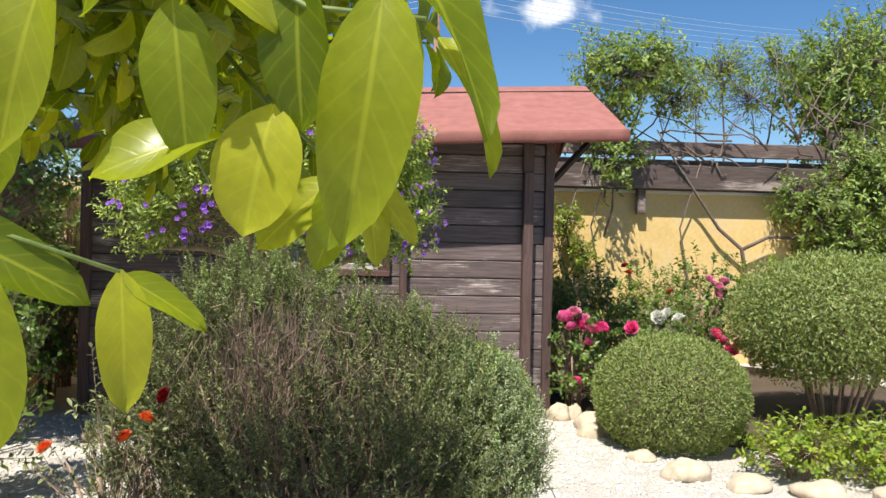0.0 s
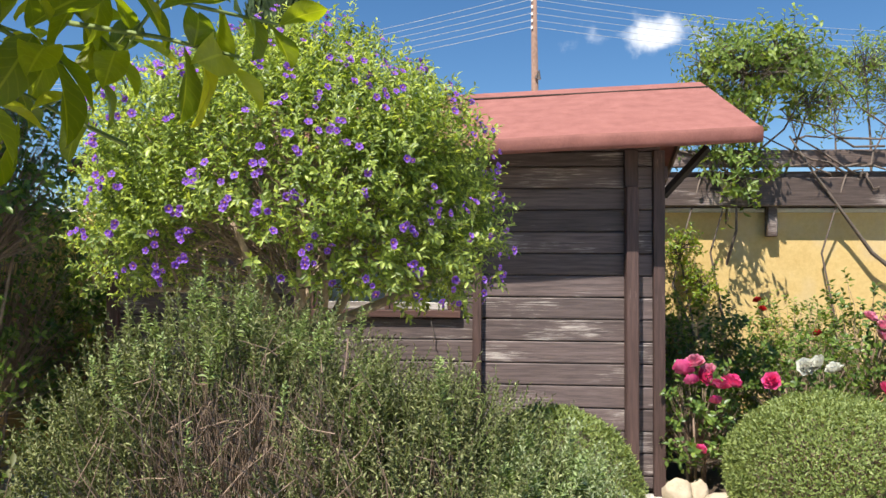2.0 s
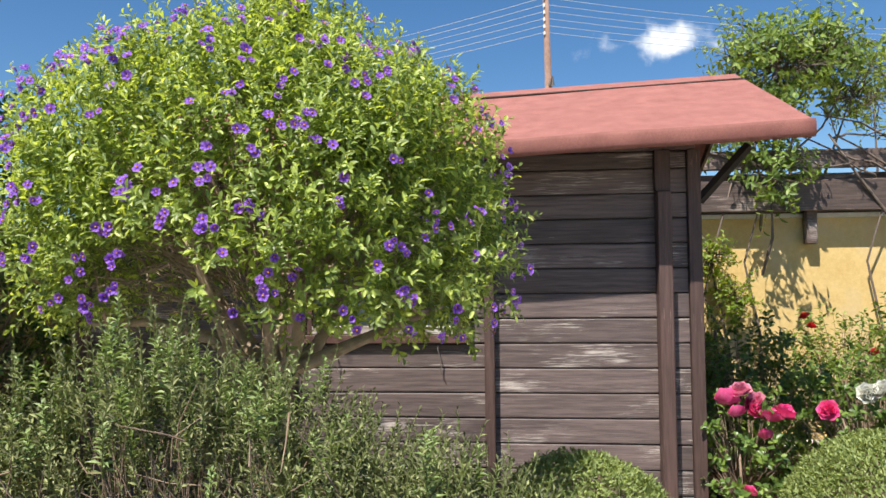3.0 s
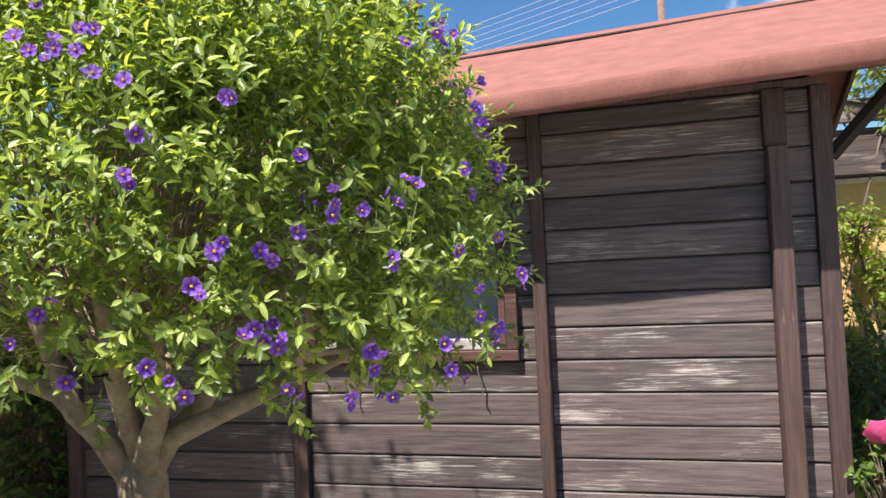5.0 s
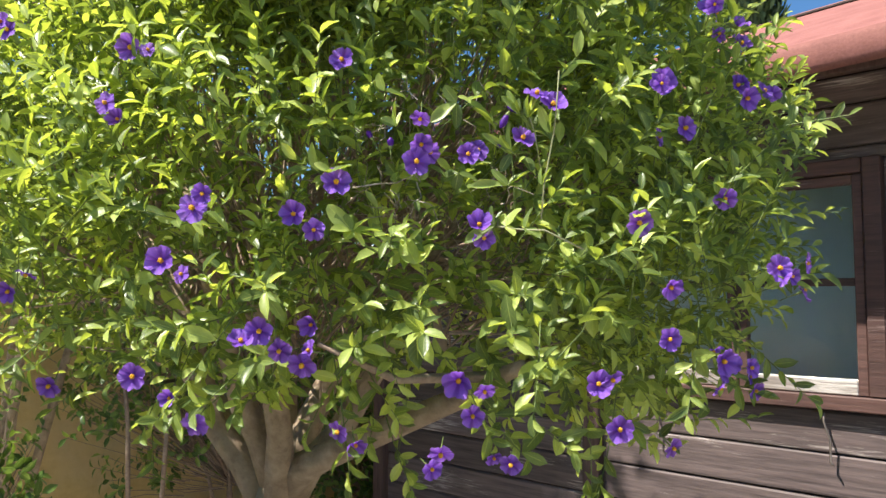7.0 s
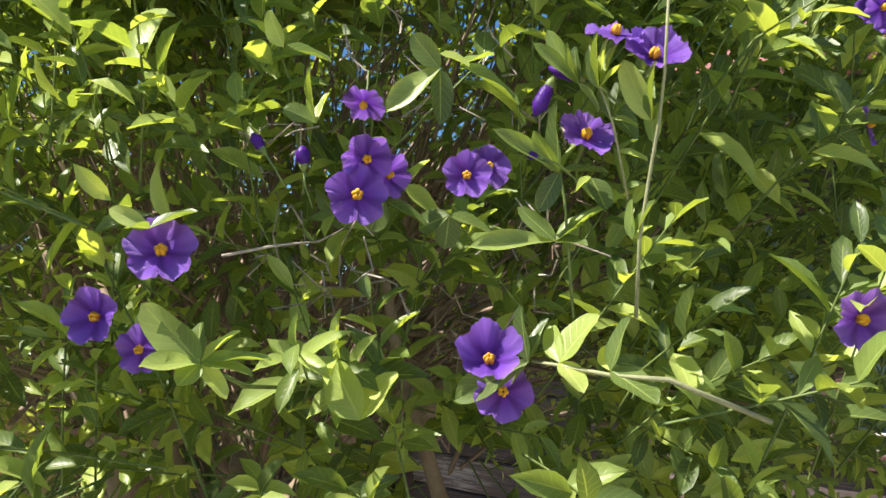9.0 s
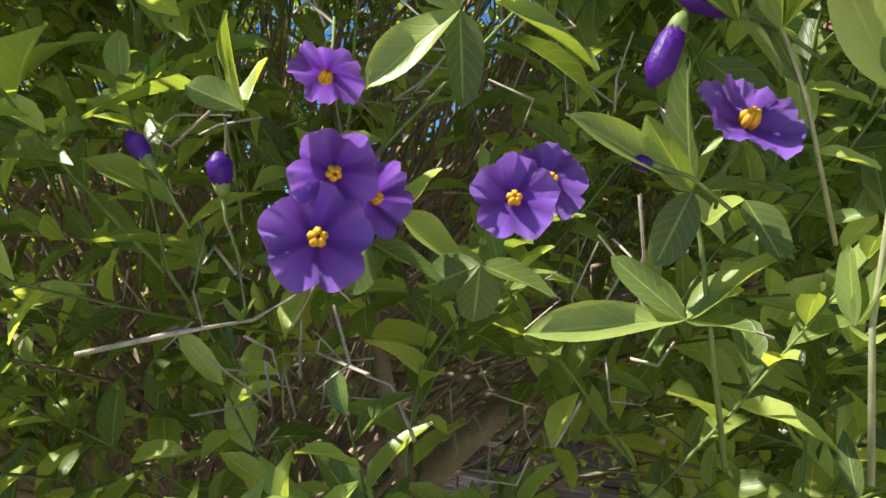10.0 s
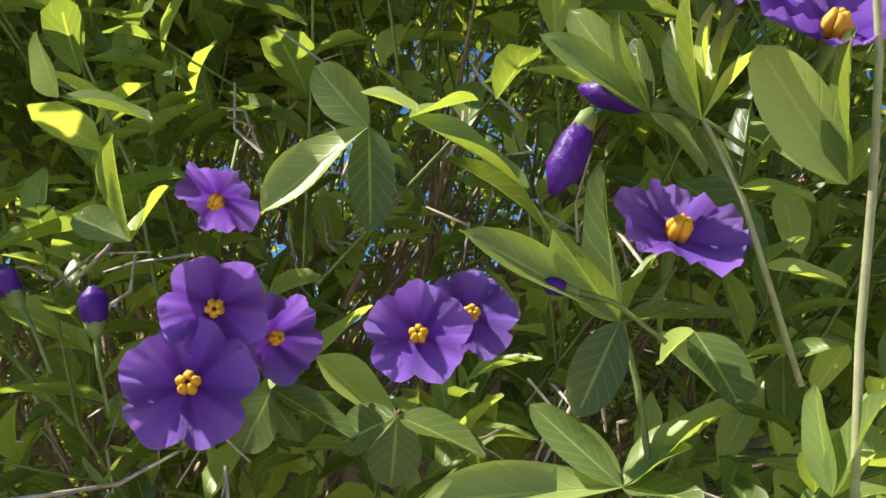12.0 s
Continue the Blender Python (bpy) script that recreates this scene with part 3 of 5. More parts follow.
rail("rail", (1.6, WY - 0.20, 2.18), (8.9, WY - 0.13, 2.48))
rail("rail", (1.6, WY - 0.12, 2.60), (8.9, WY - 0.06, 2.78))
rail("back_rail", (1.6, WY + 0.02, 2.177), (8.9, WY + 0.07, 2.57))
for px in (3.12, 5.6, 8.2):
    rail("post", (px, WY - 0.127, 1.87), (px + 0.1, WY - 0.024, 2.597 if px < 5 else 2.95))
neighbour = empty("tiled_roof", (4, WY + 2.6, 0), "low roof of orange clay tiles behind the wall", "roof")
child(part("wall", box((-3, WY + 2.0, 0), (12, WY + 4.2, 2.5)), M_STUCCO), neighbour)
for i in range(60):
    x = -3 + i * 0.25
    bm = bmesh.new()
    n8 = 6
    a = [bm.verts.new((x + 0.125 - 0.125 * math.cos(k * math.pi / n8), WY + 1.8, 2.52 + 0.06 * math.sin(k * math.pi / n8))) for k in range(n8 + 1)]
    b = [bm.verts.new((v.co.x, WY + 3.2, v.co.z + 0.38)) for v in a]
    for k in range(n8):
        bm.faces.new((a[k], a[k + 1], b[k + 1], b[k]))
    child(part("tile", bm, M_TILE, smooth=True), neighbour)

# ---- pole and wires ----
pole = empty("utility_pole", (1.55, 27, 0), "tall weathered wooden utility pole with wires against the sky", "utility pole")
child(part("shaft", tube([(1.55, 27, -0.1), (1.5, 27, 6), (1.42, 27, 11.5)], (0.17, 0.14, 0.10), 10), M_POLE, smooth=True), pole)
M_WIRE, wn_, wl_, wp_ = nodes_of("aluminium_wire")
wp_.inputs["Base Color"].default_value = (0.55, 0.56, 0.58, 1)
wp_.inputs["Metallic"].default_value, wp_.inputs["Roughness"].default_value = 0.6, 0.45
for i in range(6):
    z = 11.2 - i * 0.24
    child(part("insulator", tube([(1.36, 26.9, z), (1.36, 26.9, z + 0.10)], (0.04, 0.03), 6), M_COPING), pole)
    for far, drop, rise in (((-34, 52), 1.0, 4.6), ((36, 44), 1.0, 4.2)):
        p0, p1 = Vector((1.36, 26.9, z + 0.08)), Vector((far[0], far[1], z + rise))
        pts = [p0.lerp(p1, k / 16) + Vector((0, 0, -4 * drop * (k / 16) * (1 - k / 16))) for k in range(17)]
        child(part("wire", tube(pts, 0.011, 3), M_WIRE), pole)
child(part("lamp_bracket", tube([(1.5, 26.85, 8.25), (1.6, 26.8, 8.5), (1.62, 26.8, 8.2)], 0.05, 6), M_STEEL), pole)


# ---- plants ----
def thing(name, at, label, category, group=""):
    return empty(name, at, label, category, group)


def crown_points(rng, n, c, r, seed, inner=0.6, low=-1.0, rough=0.16, freq=2.2):
    """Points in the outer shell of an uneven crown, and the outward direction at each."""
    d = directions(rng, int(n * 1.9))
    d = d[d[:, 2] > low][:n]
    k = rng.uniform(inner ** 2, 1, len(d)) ** 0.5 * lump(d, seed, rough, freq)
    return np.array(c) + d * np.array(r) * k[:, None], unit(d / np.array(r)), k


def clipped_bush(name, c, r, n, size, mat, label, seed, low=-0.75, rough=0.05, width=0.45, inner=0.9, stems=8):
    """A shrub clipped to a mound: an inner mass of twigs and a dense skin of small leaves."""
    rng = np.random.default_rng(seed)
    top = thing(name, (c[0], c[1], 0), label, "shrub")
    at, out, k = crown_points(rng, n, c, r, seed, inner, low, rough, 3.0)
    along = out * 0.7 + rng.normal(0, 0.75, at.shape) + np.array([0, 0, 0.35])
    leaf = leaves("foliage", at, along, out + rng.normal(0, 0.4, at.shape), rng.uniform(0.6, 1.3, len(at)) * size, rng.uniform(0.6, 1.2, len(at)) * size * width, mat, SMALL)
    child(leaf, top)
    m = max(40, n // 60)
    a2, o2, _ = crown_points(rng, m, c, np.array(r) * 0.93, seed, 0.9, low, rough, 3.0)
    child(tubes("twig", np.array([c[0], c[1], max(0.05, c[2] - r[2] * 0.6)]) + rng.normal(0, 0.06, (m, 3)), a2, 0.006, 0.0015, M_TWIG), top)
    for i in range(stems):
        a = i * 2.4
        foot = (c[0] + 0.07 * math.cos(a) * r[0] * 2, c[1] + 0.07 * math.sin(a) * r[1] * 2, -0.03)
        head = (c[0] + 0.55 * math.cos(a) * r[0], c[1] + 0.55 * math.sin(a) * r[1], c[2] + 0.1)
        midp = ((foot[0] + head[0]) / 2 + 0.03, (foot[1] + head[1]) / 2, (foot[2] + head[2]) / 2 + 0.03)
        child(part("stem", tube([foot, midp, head], (0.014, 0.011, 0.005), 5), M_TWIG, smooth=True), top)
    return top


clipped_bush("clipped_ball_shrub", (2.13, 5.15, 0.36), (0.56, 0.55, 0.45), 42000, 0.024, L_BOX, "green clipped ball-shaped shrub beside the gravel path", 11, -0.8, 0.05)
clipped_bush("clipped_mound_shrub", (0.62, 4.75, 0.36), (0.43, 0.42, 0.42), 22000, 0.024, L_BOX, "light green clipped mound shrub near the shed", 12, -0.7, 0.05)
clipped_bush("tall_clipped_shrub", (3.62, 5.55, 0.88), (0.86, 0.8, 0.56), 40000, 0.036, L_BOX, "tall clipped grey-green shrub on bare woody stems", 13, -0.85, 0.09, 0.4, 0.6, 16)


def sprig_bush(name, blobs, label, seed, per_blob, needle=0.022, mat=None, gap=None, growth=0):
    """A loose grey-green bush: upright sprigs set with narrow leaves, over a tangle of dry twigs."""
    rng = np.random.default_rng(seed)
    top = thing(name, (blobs[0][0][0], blobs[0][0][1], 0), label, "shrub")
    bases, axes = [], []
    s0, s1 = [], []
    for i, (c, r, share) in enumerate(blobs):
        n = int(per_blob * share)
        at, out, k = crown_points(rng, n, c, r, seed + i, 0.6, -0.5, 0.14, 2.6)
        bases.append(at)
        axes.append(out * 0.55 + np.array([0, 0, 0.95]) + rng.normal(0, 0.28, at.shape))
        m = n // 3
        a2, o2, _ = crown_points(rng, m, c, np.array(r) * 0.9, seed + i, 0.4, -0.6, 0.14, 2.6)
        hub = np.array([c[0], c[1], 0.05]) + rng.normal(0, 0.14, (m, 3)) * np.array([1, 1, 0.1])
        s0.append(hub + (a2 - hub) * rng.uniform(0.1, 0.6, (m, 1)))
        s1.append(a2)
    base, axis = np.concatenate(bases), np.concatenate(axes)
    if gap:
        d = np.linalg.norm((base - np.array(gap[0])) / np.array(gap[1]), axis=1)
        keep = rng.uniform(size=len(base)) < np.clip((d - 0.45) / 0.7, 0.22, 1)
        base, axis = base[keep], axis[keep]
        d = directions(rng, 420)
        e = np.array(gap[0]) + d * np.array(gap[1]) * rng.uniform(0.3, 1.0, (420, 1))
        f0 = e + np.array([0, 0.12, -0.18]) * rng.uniform(0.3, 1.0, (420, 1)) + rng.normal(0, 0.05, (420, 3))
        child(tubes("dry_twig", f0, e, 0.0022, 0.0008, M_TWIG, sag=rng.normal(0, 0.012, e.shape)), top)
    ln = rng.uniform(0.06, 0.15, len(base))
    per = 16
    at, along, up, s = shoots(rng, base, axis, per, ln, 0.75, 0.7)
    child(leaves("foliage", at, along, up, rng.uniform(0.7, 1.2, len(at)) * needle * (1.15 - 0.5 * s), needle * 0.27, mat or L_LAV, NEEDLE), top)
    child(tubes("sprig_stem", base, base + unit(axis) * ln[:, None], 0.0016, 0.0008, M_STEM), top)
    if growth:
        crest = np.argsort(base[:, 2] + 0.25 * rng.normal(size=len(base)))[-growth:]
        cb, ca = base[crest], axis[crest] * np.array([0.5, 0.5, 1]) + np.array([0, 0, 0.3])
        cl = rng.uniform(0.07, 0.14, growth)
        at, along, up, s = shoots(rng, cb, ca, 26, cl, 0.85, 0.45)
        child(leaves("new_growth", at, along, up, rng.uniform(0.8, 1.3, len(at)) * needle * (1.3 - 0.6 * s), needle * 0.36, L_SPROUT, NEEDLE, label="pale fresh green tips"), top)
        child(tubes("sprig_stem", cb, cb + unit(ca) * cl[:, None], 0.0018, 0.0009, M_STEM), top)
    a, b = np.concatenate(s0), np.concatenate(s1)
    child(tubes("dry_twig", a, b, 0.0035, 0.001, M_TWIG, sag=rng.normal(0, 0.03, a.shape)), top)
    for i in range(9):
        c = blobs[i % len(blobs)][0]
        q = np.clip(rng.normal(0, 0.16, 3), -0.1, 0.1)
        child(part("branch", tube([(c[0] + q[0] * 0.5, c[1] + q[1] * 0.5, -0.04), (c[0] + q[0], c[1] + q[1], 0.35), (c[0] + q[0] * 2.4, c[1] + q[1] * 2.2, c[2] + 0.1)], (0.016, 0.012, 0.005), 6), M_TWIG, smooth=True), top)
    return top


sprig_bush("grey_green_bush", [((-0.42, 3.12, 0.72), (0.62, 0.42, 0.62), 1.3), ((0.14, 2.98, 0.62), (0.45, 0.40, 0.52), 1.0), ((-0.80, 3.1, 0.50), (0.36, 0.36, 0.46), 0.3), ((-0.1, 2.7, 0.45), (0.6, 0.35, 0.45), 0.7)],
           "large loose grey-green bush of upright sprigs over dry twigs", 21, 2000, gap=((-0.28, 2.72, 0.92), (0.50, 0.34, 0.42)), growth=120)
sprig_bush("silver_green_bush", [((0.50, 2.95, 0.48), (0.25, 0.28, 0.46), 1.0)], "small silvery green bush at the edge of the gravel", 22, 1100, 0.024, L_SILVER, growth=60)


def spray_bush(name, c, r, n, size, mat, label, seed, low=-0.8, per=7, width=0.5, inner=0.4, stems=6, rough=0.25, category="shrub", group=""):
    """A loose leafy bush of short shoots."""
    rng = np.random.default_rng(seed)
    top = thing(name, (c[0], c[1], 0), label, category, group)
    base, out, k = crown_points(rng, n, c, r, seed, inner, low, rough)
    axis = out * 0.8 + np.array([0, 0, 0.5]) + rng.normal(0, 0.4, base.shape)
    ln = rng.uniform(1.2, 2.6, len(base)) * size
    at, along, up, s = shoots(rng, base, axis, per, ln, 0.9, 0.5)
    child(leaves("foliage", at, along, up, rng.uniform(0.65, 1.25, len(at)) * size, rng.uniform(0.8, 1.1, len(at)) * size * width, mat, OVAL), top)
    hub = np.array([c[0], c[1], max(0.1, c[2] - r[2] * 0.7)])
    child(tubes("twig", hub + (base - hub) * rng.uniform(0.05, 0.6, (len(base), 1)), base + unit(axis) * ln[:, None], 0.004, 0.0012, M_TWIG, sag=rng.normal(0, 0.02, base.shape)), top)
    for i in range(stems):
        a = i * 2.4 + seed
        child(part("stem", tube([(c[0] + 0.05 * math.cos(a), c[1] + 0.05 * math.sin(a), -0.03), (c[0] + 0.2 * r[0] * math.cos(a), c[1] + 0.2 * r[1] * math.sin(a), c[2] * 0.5), (c[0] + 0.6 * r[0] * math.cos(a), c[1] + 0.6 * r[1] * math.sin(a), c[2] + 0.2 * r[2])], (0.013, 0.010, 0.005), 5), M_TWIG, smooth=True), top)
    return top


# roses
def petal_material(name, a, b, through=0.25):
    m, n, l, p = nodes_of(name)
    info = n.new("ShaderNodeNewGeometry")
    f = noise_node(n, l, 45.0, 3.0)
    r = ramp(n, l, f.outputs["Fac"], [(0.3, a), (0.75, b)])
    l.new(r.outputs[0], p.inputs["Base Color"])
    p.inputs["Roughness"].default_value = 0.5
    tr = n.new("ShaderNodeBsdfTranslucent")
    l.new(r.outputs[0], tr.inputs[0])
    mx_ = n.new("ShaderNodeMixShader")
    mx_.inputs[0].default_value = through
    l.new(p.outputs[0], mx_.inputs[1])
    l.new(tr.outputs[0], mx_.inputs[2])
    l.new(mx_.outputs[0], n["Material Output"].inputs[0])
    return m


P_PINK = petal_material("hot_pink_petal", (0.82, 0.035, 0.25), (0.92, 0.20, 0.44))
P_PALE = petal_material("pale_pink_petal", (0.72, 0.22, 0.36), (0.85, 0.42, 0.52))
P_WHITE = petal_material("white_petal", (0.74, 0.74, 0.66), (0.86, 0.86, 0.80))
P_RED = petal_material("red_petal", (0.45, 0.012, 0.015), (0.62, 0.03, 0.03))
P_ORANGE = petal_material("orange_petal", (0.75, 0.10, 0.02), (0.85, 0.22, 0.05))


def rose_mesh(mat, seed):
    rng = np.random.default_rng(seed)
    rows = []
    for ring, (count, lift, spread) in enumerate(((4, 1.3, 0.25), (5, 0.9, 0.55), (6, 0.5, 0.9), (7, 0.15, 1.15))):
        for i in range(count):
            a = i * math.tau / count + ring * 0.7 + rng.normal(0, 0.15)
            rows.append((math.cos(a) * spread, math.sin(a) * spread, lift))
    along = np.array(rows) + rng.normal(0, 0.08, (len(rows), 3))
    tv, tf, tuv = blade(3, 0.5, -0.35, 0.62)
    x = unit(along)
    y = unit(np.cross(np.array([0, 0, 1.0]), x))
    z = np.cross(x, y)
    v = tv[None, :, 0:1] * x[:, None] * 0.045 + tv[None, :, 1:2] * y[:, None] * 0.05 + tv[None, :, 2:3] * z[:, None] * 0.045
    f = (tf[None] + (np.arange(len(x)) * len(tv))[:, None, None]).reshape(-1, 4)
    return mesh_arrays("rose", v.reshape(-1, 3), f, mat)


ROSES = {k: rose_mesh(m, i) for i, (k, m) in enumerate((("pink", P_PINK), ("pale", P_PALE), ("white", P_WHITE), ("red", P_RED), ("orange", P_ORANGE)))}


def bloom(kind, at, size, parent, seed):
    ob = new("flower", ROSES[kind])
    rr = random.Random(seed)
    ob.matrix_basis = Matrix.Translation(at) @ Euler((rr.uniform(0.1, 1.1), rr.uniform(-0.6, 0.6), rr.uniform(0, 6))).to_matrix().to_4x4() @ Matrix.Scale(size, 4)
    return child(ob, parent)


b1 = spray_bush("pink_rose_bush", (1.66, 6.15, 0.48), (0.30, 0.28, 0.42), 200, 0.045, L_ROSE, "rose bush with a cluster of hot pink blooms beside the shed", 31, -0.9, 7, 0.62, group="rose bushes")
for i, (dx, dz) in enumerate(((-0.14, 0.83), (-0.05, 0.86), (0.0, 0.78), (0.09, 0.72), (0.17, 0.74), (0.05, 0.80), (-0.08, 0.76), (0.08, 0.62), (-0.02, 0.30))):
    bloom("pale" if i in (1, 5) else "pink", (1.66 + dx, 5.92 + 0.03 * (i % 3), dz), 1.7 if i < 6 else 1.2, b1, i)
b2 = spray_bush("white_rose_bush", (2.55, 6.6, 0.55), (0.45, 0.35, 0.5), 260, 0.045, L_ROSE, "rose bush with white and pink blooms", 32, -0.9, 7, 0.62, group="rose bushes")
for i, (k, x, z, yv) in enumerate((("white", 2.50, 0.85, 6.2), ("white", 2.60, 0.80, 6.22), ("white", 2.42, 0.82, 6.28), ("pink", 2.18, 0.73, 6.2), ("pink", 2.95, 0.62, 6.15), ("pink", 3.02, 0.55, 6.1), ("pink", 2.9, 0.68, 6.2), ("pink", 3.1, 0.6, 6.12))):
    bloom(k, (x, yv, z), 1.6, b2, 20 + i)
b3 = spray_bush("pale_pink_rose_bush", (3.3, 7.4, 0.75), (0.4, 0.35, 0.65), 240, 0.05, L_ROSE, "tall rose bush with pale pink blooms before the yellow wall", 33, -0.9, 7, 0.62, group="rose bushes")
for i, (x, z) in enumerate(((3.2, 1.12), (3.3, 1.05), (3.28, 0.98), (3.36, 1.1))):
    bloom("pale", (x, 7.05, z), 1.5, b3, 40 + i)
b4 = spray_bush("red_rose_bush", (2.0, 7.3, 0.6), (0.55, 0.5, 0.6), 420, 0.05, L_ROSE, "dark leaved rose bush with small red blooms by the wall", 34, -0.9, 7, 0.6, group="rose bushes")
for i, (x, z) in enumerate(((2.35, 1.25), (2.38, 1.18), (1.95, 0.6), (2.8, 1.0))):
    bloom("red", (x, 7.0, z), 0.9, b4, 50 + i)
spray_bush("leafy_bush", (2.95, 7.9, 0.65), (0.7, 0.5, 0.55), 420, 0.05, L_CLIMB, "green leafy bush at the foot of the wall", 35)
spray_bush("leafy_bush", (1.75, 8.0, 0.7), (0.35, 0.4, 0.75), 300, 0.05, L_CLIMB, "green leafy bush at the foot of the wall", 36)
spray_bush("yellow_green_bush", (4.35, 7.6, 0.95), (0.55, 0.45, 0.40), 420, 0.05, L_BRIGHT, "bright yellow-green bush before the wall", 37)
spray_bush("bright_low_bush", (2.65, 4.35, 0.12), (0.30, 0.28, 0.22), 170, 0.045, L_BRIGHT, "low bright green bush with dead leaves at its foot", 38, -0.3)
spray_bush("bright_low_bush", (3.15, 4.3, 0.12), (0.28, 0.28, 0.26), 170, 0.045, L_BRIGHT, "low bright green bush with dead leaves at its foot", 39, -0.3)
b5 = spray_bush("orange_flower_bush", (-0.98, 2.86, 0.45), (0.30, 0.25, 0.42), 70, 0.04, L_LAV, "thin straggling bush with orange and red flowers", 40, -0.8, 6, 0.4)
for i, (k, x, z) in enumerate((("orange", -0.80, 0.73), ("orange", -0.86, 0.66), ("red", -0.72, 0.82), ("orange", -1.15, 0.62))):
    bloom(k, (x, 2.66, z), 0.8, b5, 60 + i)
spray_bush("dark_bush", (-2.85, 6.5, 0.7), (0.36, 0.6, 0.7), 380, 0.055, L_ROSE, "dark green bush between the shed and the side wall", 41)
spray_bush("dark_bush", (-2.05, 3.85, 0.75), (0.32, 0.34, 0.75), 240, 0.05, L_ROSE, "dark green bush with bare stems beside the gravel", 42)
spray_bush("dark_bush", (-3.0, 7.2, 1.3), (0.28, 0.5, 0.9), 300, 0.055, L_CLIMB, "tall thin bush by the corner of the shed", 43)

spray_bush("tall_dark_bush", (-2.45, 4.75, 1.95), (0.45, 0.5, 0.75), 460, 0.055, L_ROSE, "tall dark bush on bare stems between the shed and the path", 45, -0.55, stems=2)
spray_bush("wall_bush", (-2.9, 5.5, 1.2), (0.34, 0.95, 1.0), 520, 0.055, L_ROSE, "tall dark bush against the yellow side wall", 44)


# climbers and trees over the wall
def open_tree(name, foot, tops, n, size, mat, label, seed, per=7, bark=None, spread=0.45):
    """Bent limbs from one foot, each with an open crown of leafy shoots round its end."""
    rng = np.random.default_rng(seed)
    top = thing(name, foot, label, "tree")
    bases, axes, s0 = [], [], []
    for k, (x, y, z, r, share) in enumerate(tops):
        e = np.array([x, y, z])
        f0 = np.array(foot)
        m1 = f0 + (e - f0) * 0.4 + np.array([rng.normal(0, 0.1), rng.normal(0, 0.1), 0.15])
        m2 = f0 + (e - f0) * 0.75 + np.array([rng.normal(0, 0.12), rng.normal(0, 0.1), 0.05])
        child(part("limb", tube([tuple(f0), tuple(m1), tuple(m2), tuple(e)], (0.028, 0.02, 0.014, 0.006), 6), bark or M_GREYTWIG, smooth=True), top)
        cnt = int(n * share)
        p, out, kk = crown_points(rng, cnt, e, (r, r, r * 0.8), seed + k, 0.15, -1.0, 0.5, 1.8)
        bases.append(p)
        axes.append(out * 0.6 + np.array([0, 0, 0.3]) + rng.normal(0, 0.5, p.shape))
        s0.append(e + (p - e) * rng.uniform(0.0, 0.5, (cnt, 1)))
    base, axis = np.concatenate(bases), np.concatenate(axes)
    ln = rng.uniform(1.5, 3.5, len(base)) * size
    at, along, up, s = shoots(rng, base, axis, per, ln, 0.9, 0.4)
    child(leaves("crown", at, along, up, rng.uniform(0.7, 1.3, len(at)) * size, size * spread, mat, OVAL), top)
    child(tubes("twig", np.concatenate(s0), base + unit(axis) * ln[:, None], 0.006, 0.0015, M_GREYTWIG, sag=rng.normal(0, 0.04, base.shape)), top)
    return top


open_tree("climbing_tree", (2.75, 9.6, 0), [(2.9, 8.9, 3.55, 0.55, 1.0), (3.3, 8.95, 3.7, 0.45, 0.8), (2.6, 8.9, 3.0, 0.45, 0.6), (2.75, 8.85, 2.5, 0.35, 0.45), (3.6, 9.1, 3.3, 0.35, 0.3), (2.5, 9.0, 3.7, 0.35, 0.3)], 190, 0.075, L_CLIMB, "leafy climbing tree rising over the trellis", 51)
open_tree("feathery_tree", (5.0, 10.4, 0), [(4.75, 10.4, 4.0, 0.45, 0.8), (5.2, 10.4, 3.6, 0.5, 0.6), (5.6, 10.4, 4.1, 0.45, 0.5), (4.3, 10.2, 3.5, 0.35, 0.3)], 170, 0.07, L_CLIMB, "thin feathery tree behind the garden wall", 52, 7, None, 0.3)
open_tree("broad_tree", (6.7, 10.2, 0), [(6.2, 10.0, 4.0, 0.75, 1.0), (6.9, 10.0, 4.2, 0.8, 1.0), (6.3, 9.9, 3.2, 0.7, 0.9), (7.1, 9.9, 3.2, 0.8, 0.9), (5.9, 9.9, 3.6, 0.5, 0.5)], 340, 0.08, L_CLIMB, "dense green tree behind the garden wall", 53)
open_tree("wall_creeper", (5.4, 9.0, 0), [(5.3, 8.85, 2.0, 0.5, 1.0), (5.7, 8.85, 1.5, 0.55, 1.0), (6.3, 8.8, 2.1, 0.7, 1.2), (6.2, 8.8, 1.3, 0.7, 1.2), (5.9, 8.85, 2.5, 0.45, 0.7)], 330, 0.06, L_CLIMB, "dark green creeper hanging on the yellow wall", 54)
open_tree("slender_climber", (2.15, 8.9, 0), [(2.2, 8.9, 1.75, 0.18, 0.5), (2.4, 8.9, 1.35, 0.2, 0.5)], 120, 0.05, L_BRIGHT, "slender young climber on the yellow wall", 55)

# mostly out of view; added so that its shadow covers the shed's left end
open_tree("shade_tree", (-2.95, 4.3, 0), [(-2.9, 4.6, 4.0, 0.95, 1.3), (-2.5, 4.4, 4.5, 0.75, 1.0), (-3.2, 4.2, 3.4, 0.85, 1.0), (-2.45, 4.8, 3.5, 0.6, 0.8), (-3.3, 3.6, 4.2, 0.8, 0.7), (-2.6, 4.2, 5.1, 0.6, 0.6)], 430, 0.085, L_ROSE, "tall leafy tree by the side wall that shades the shed", 56, 7, M_BARK, 0.55)

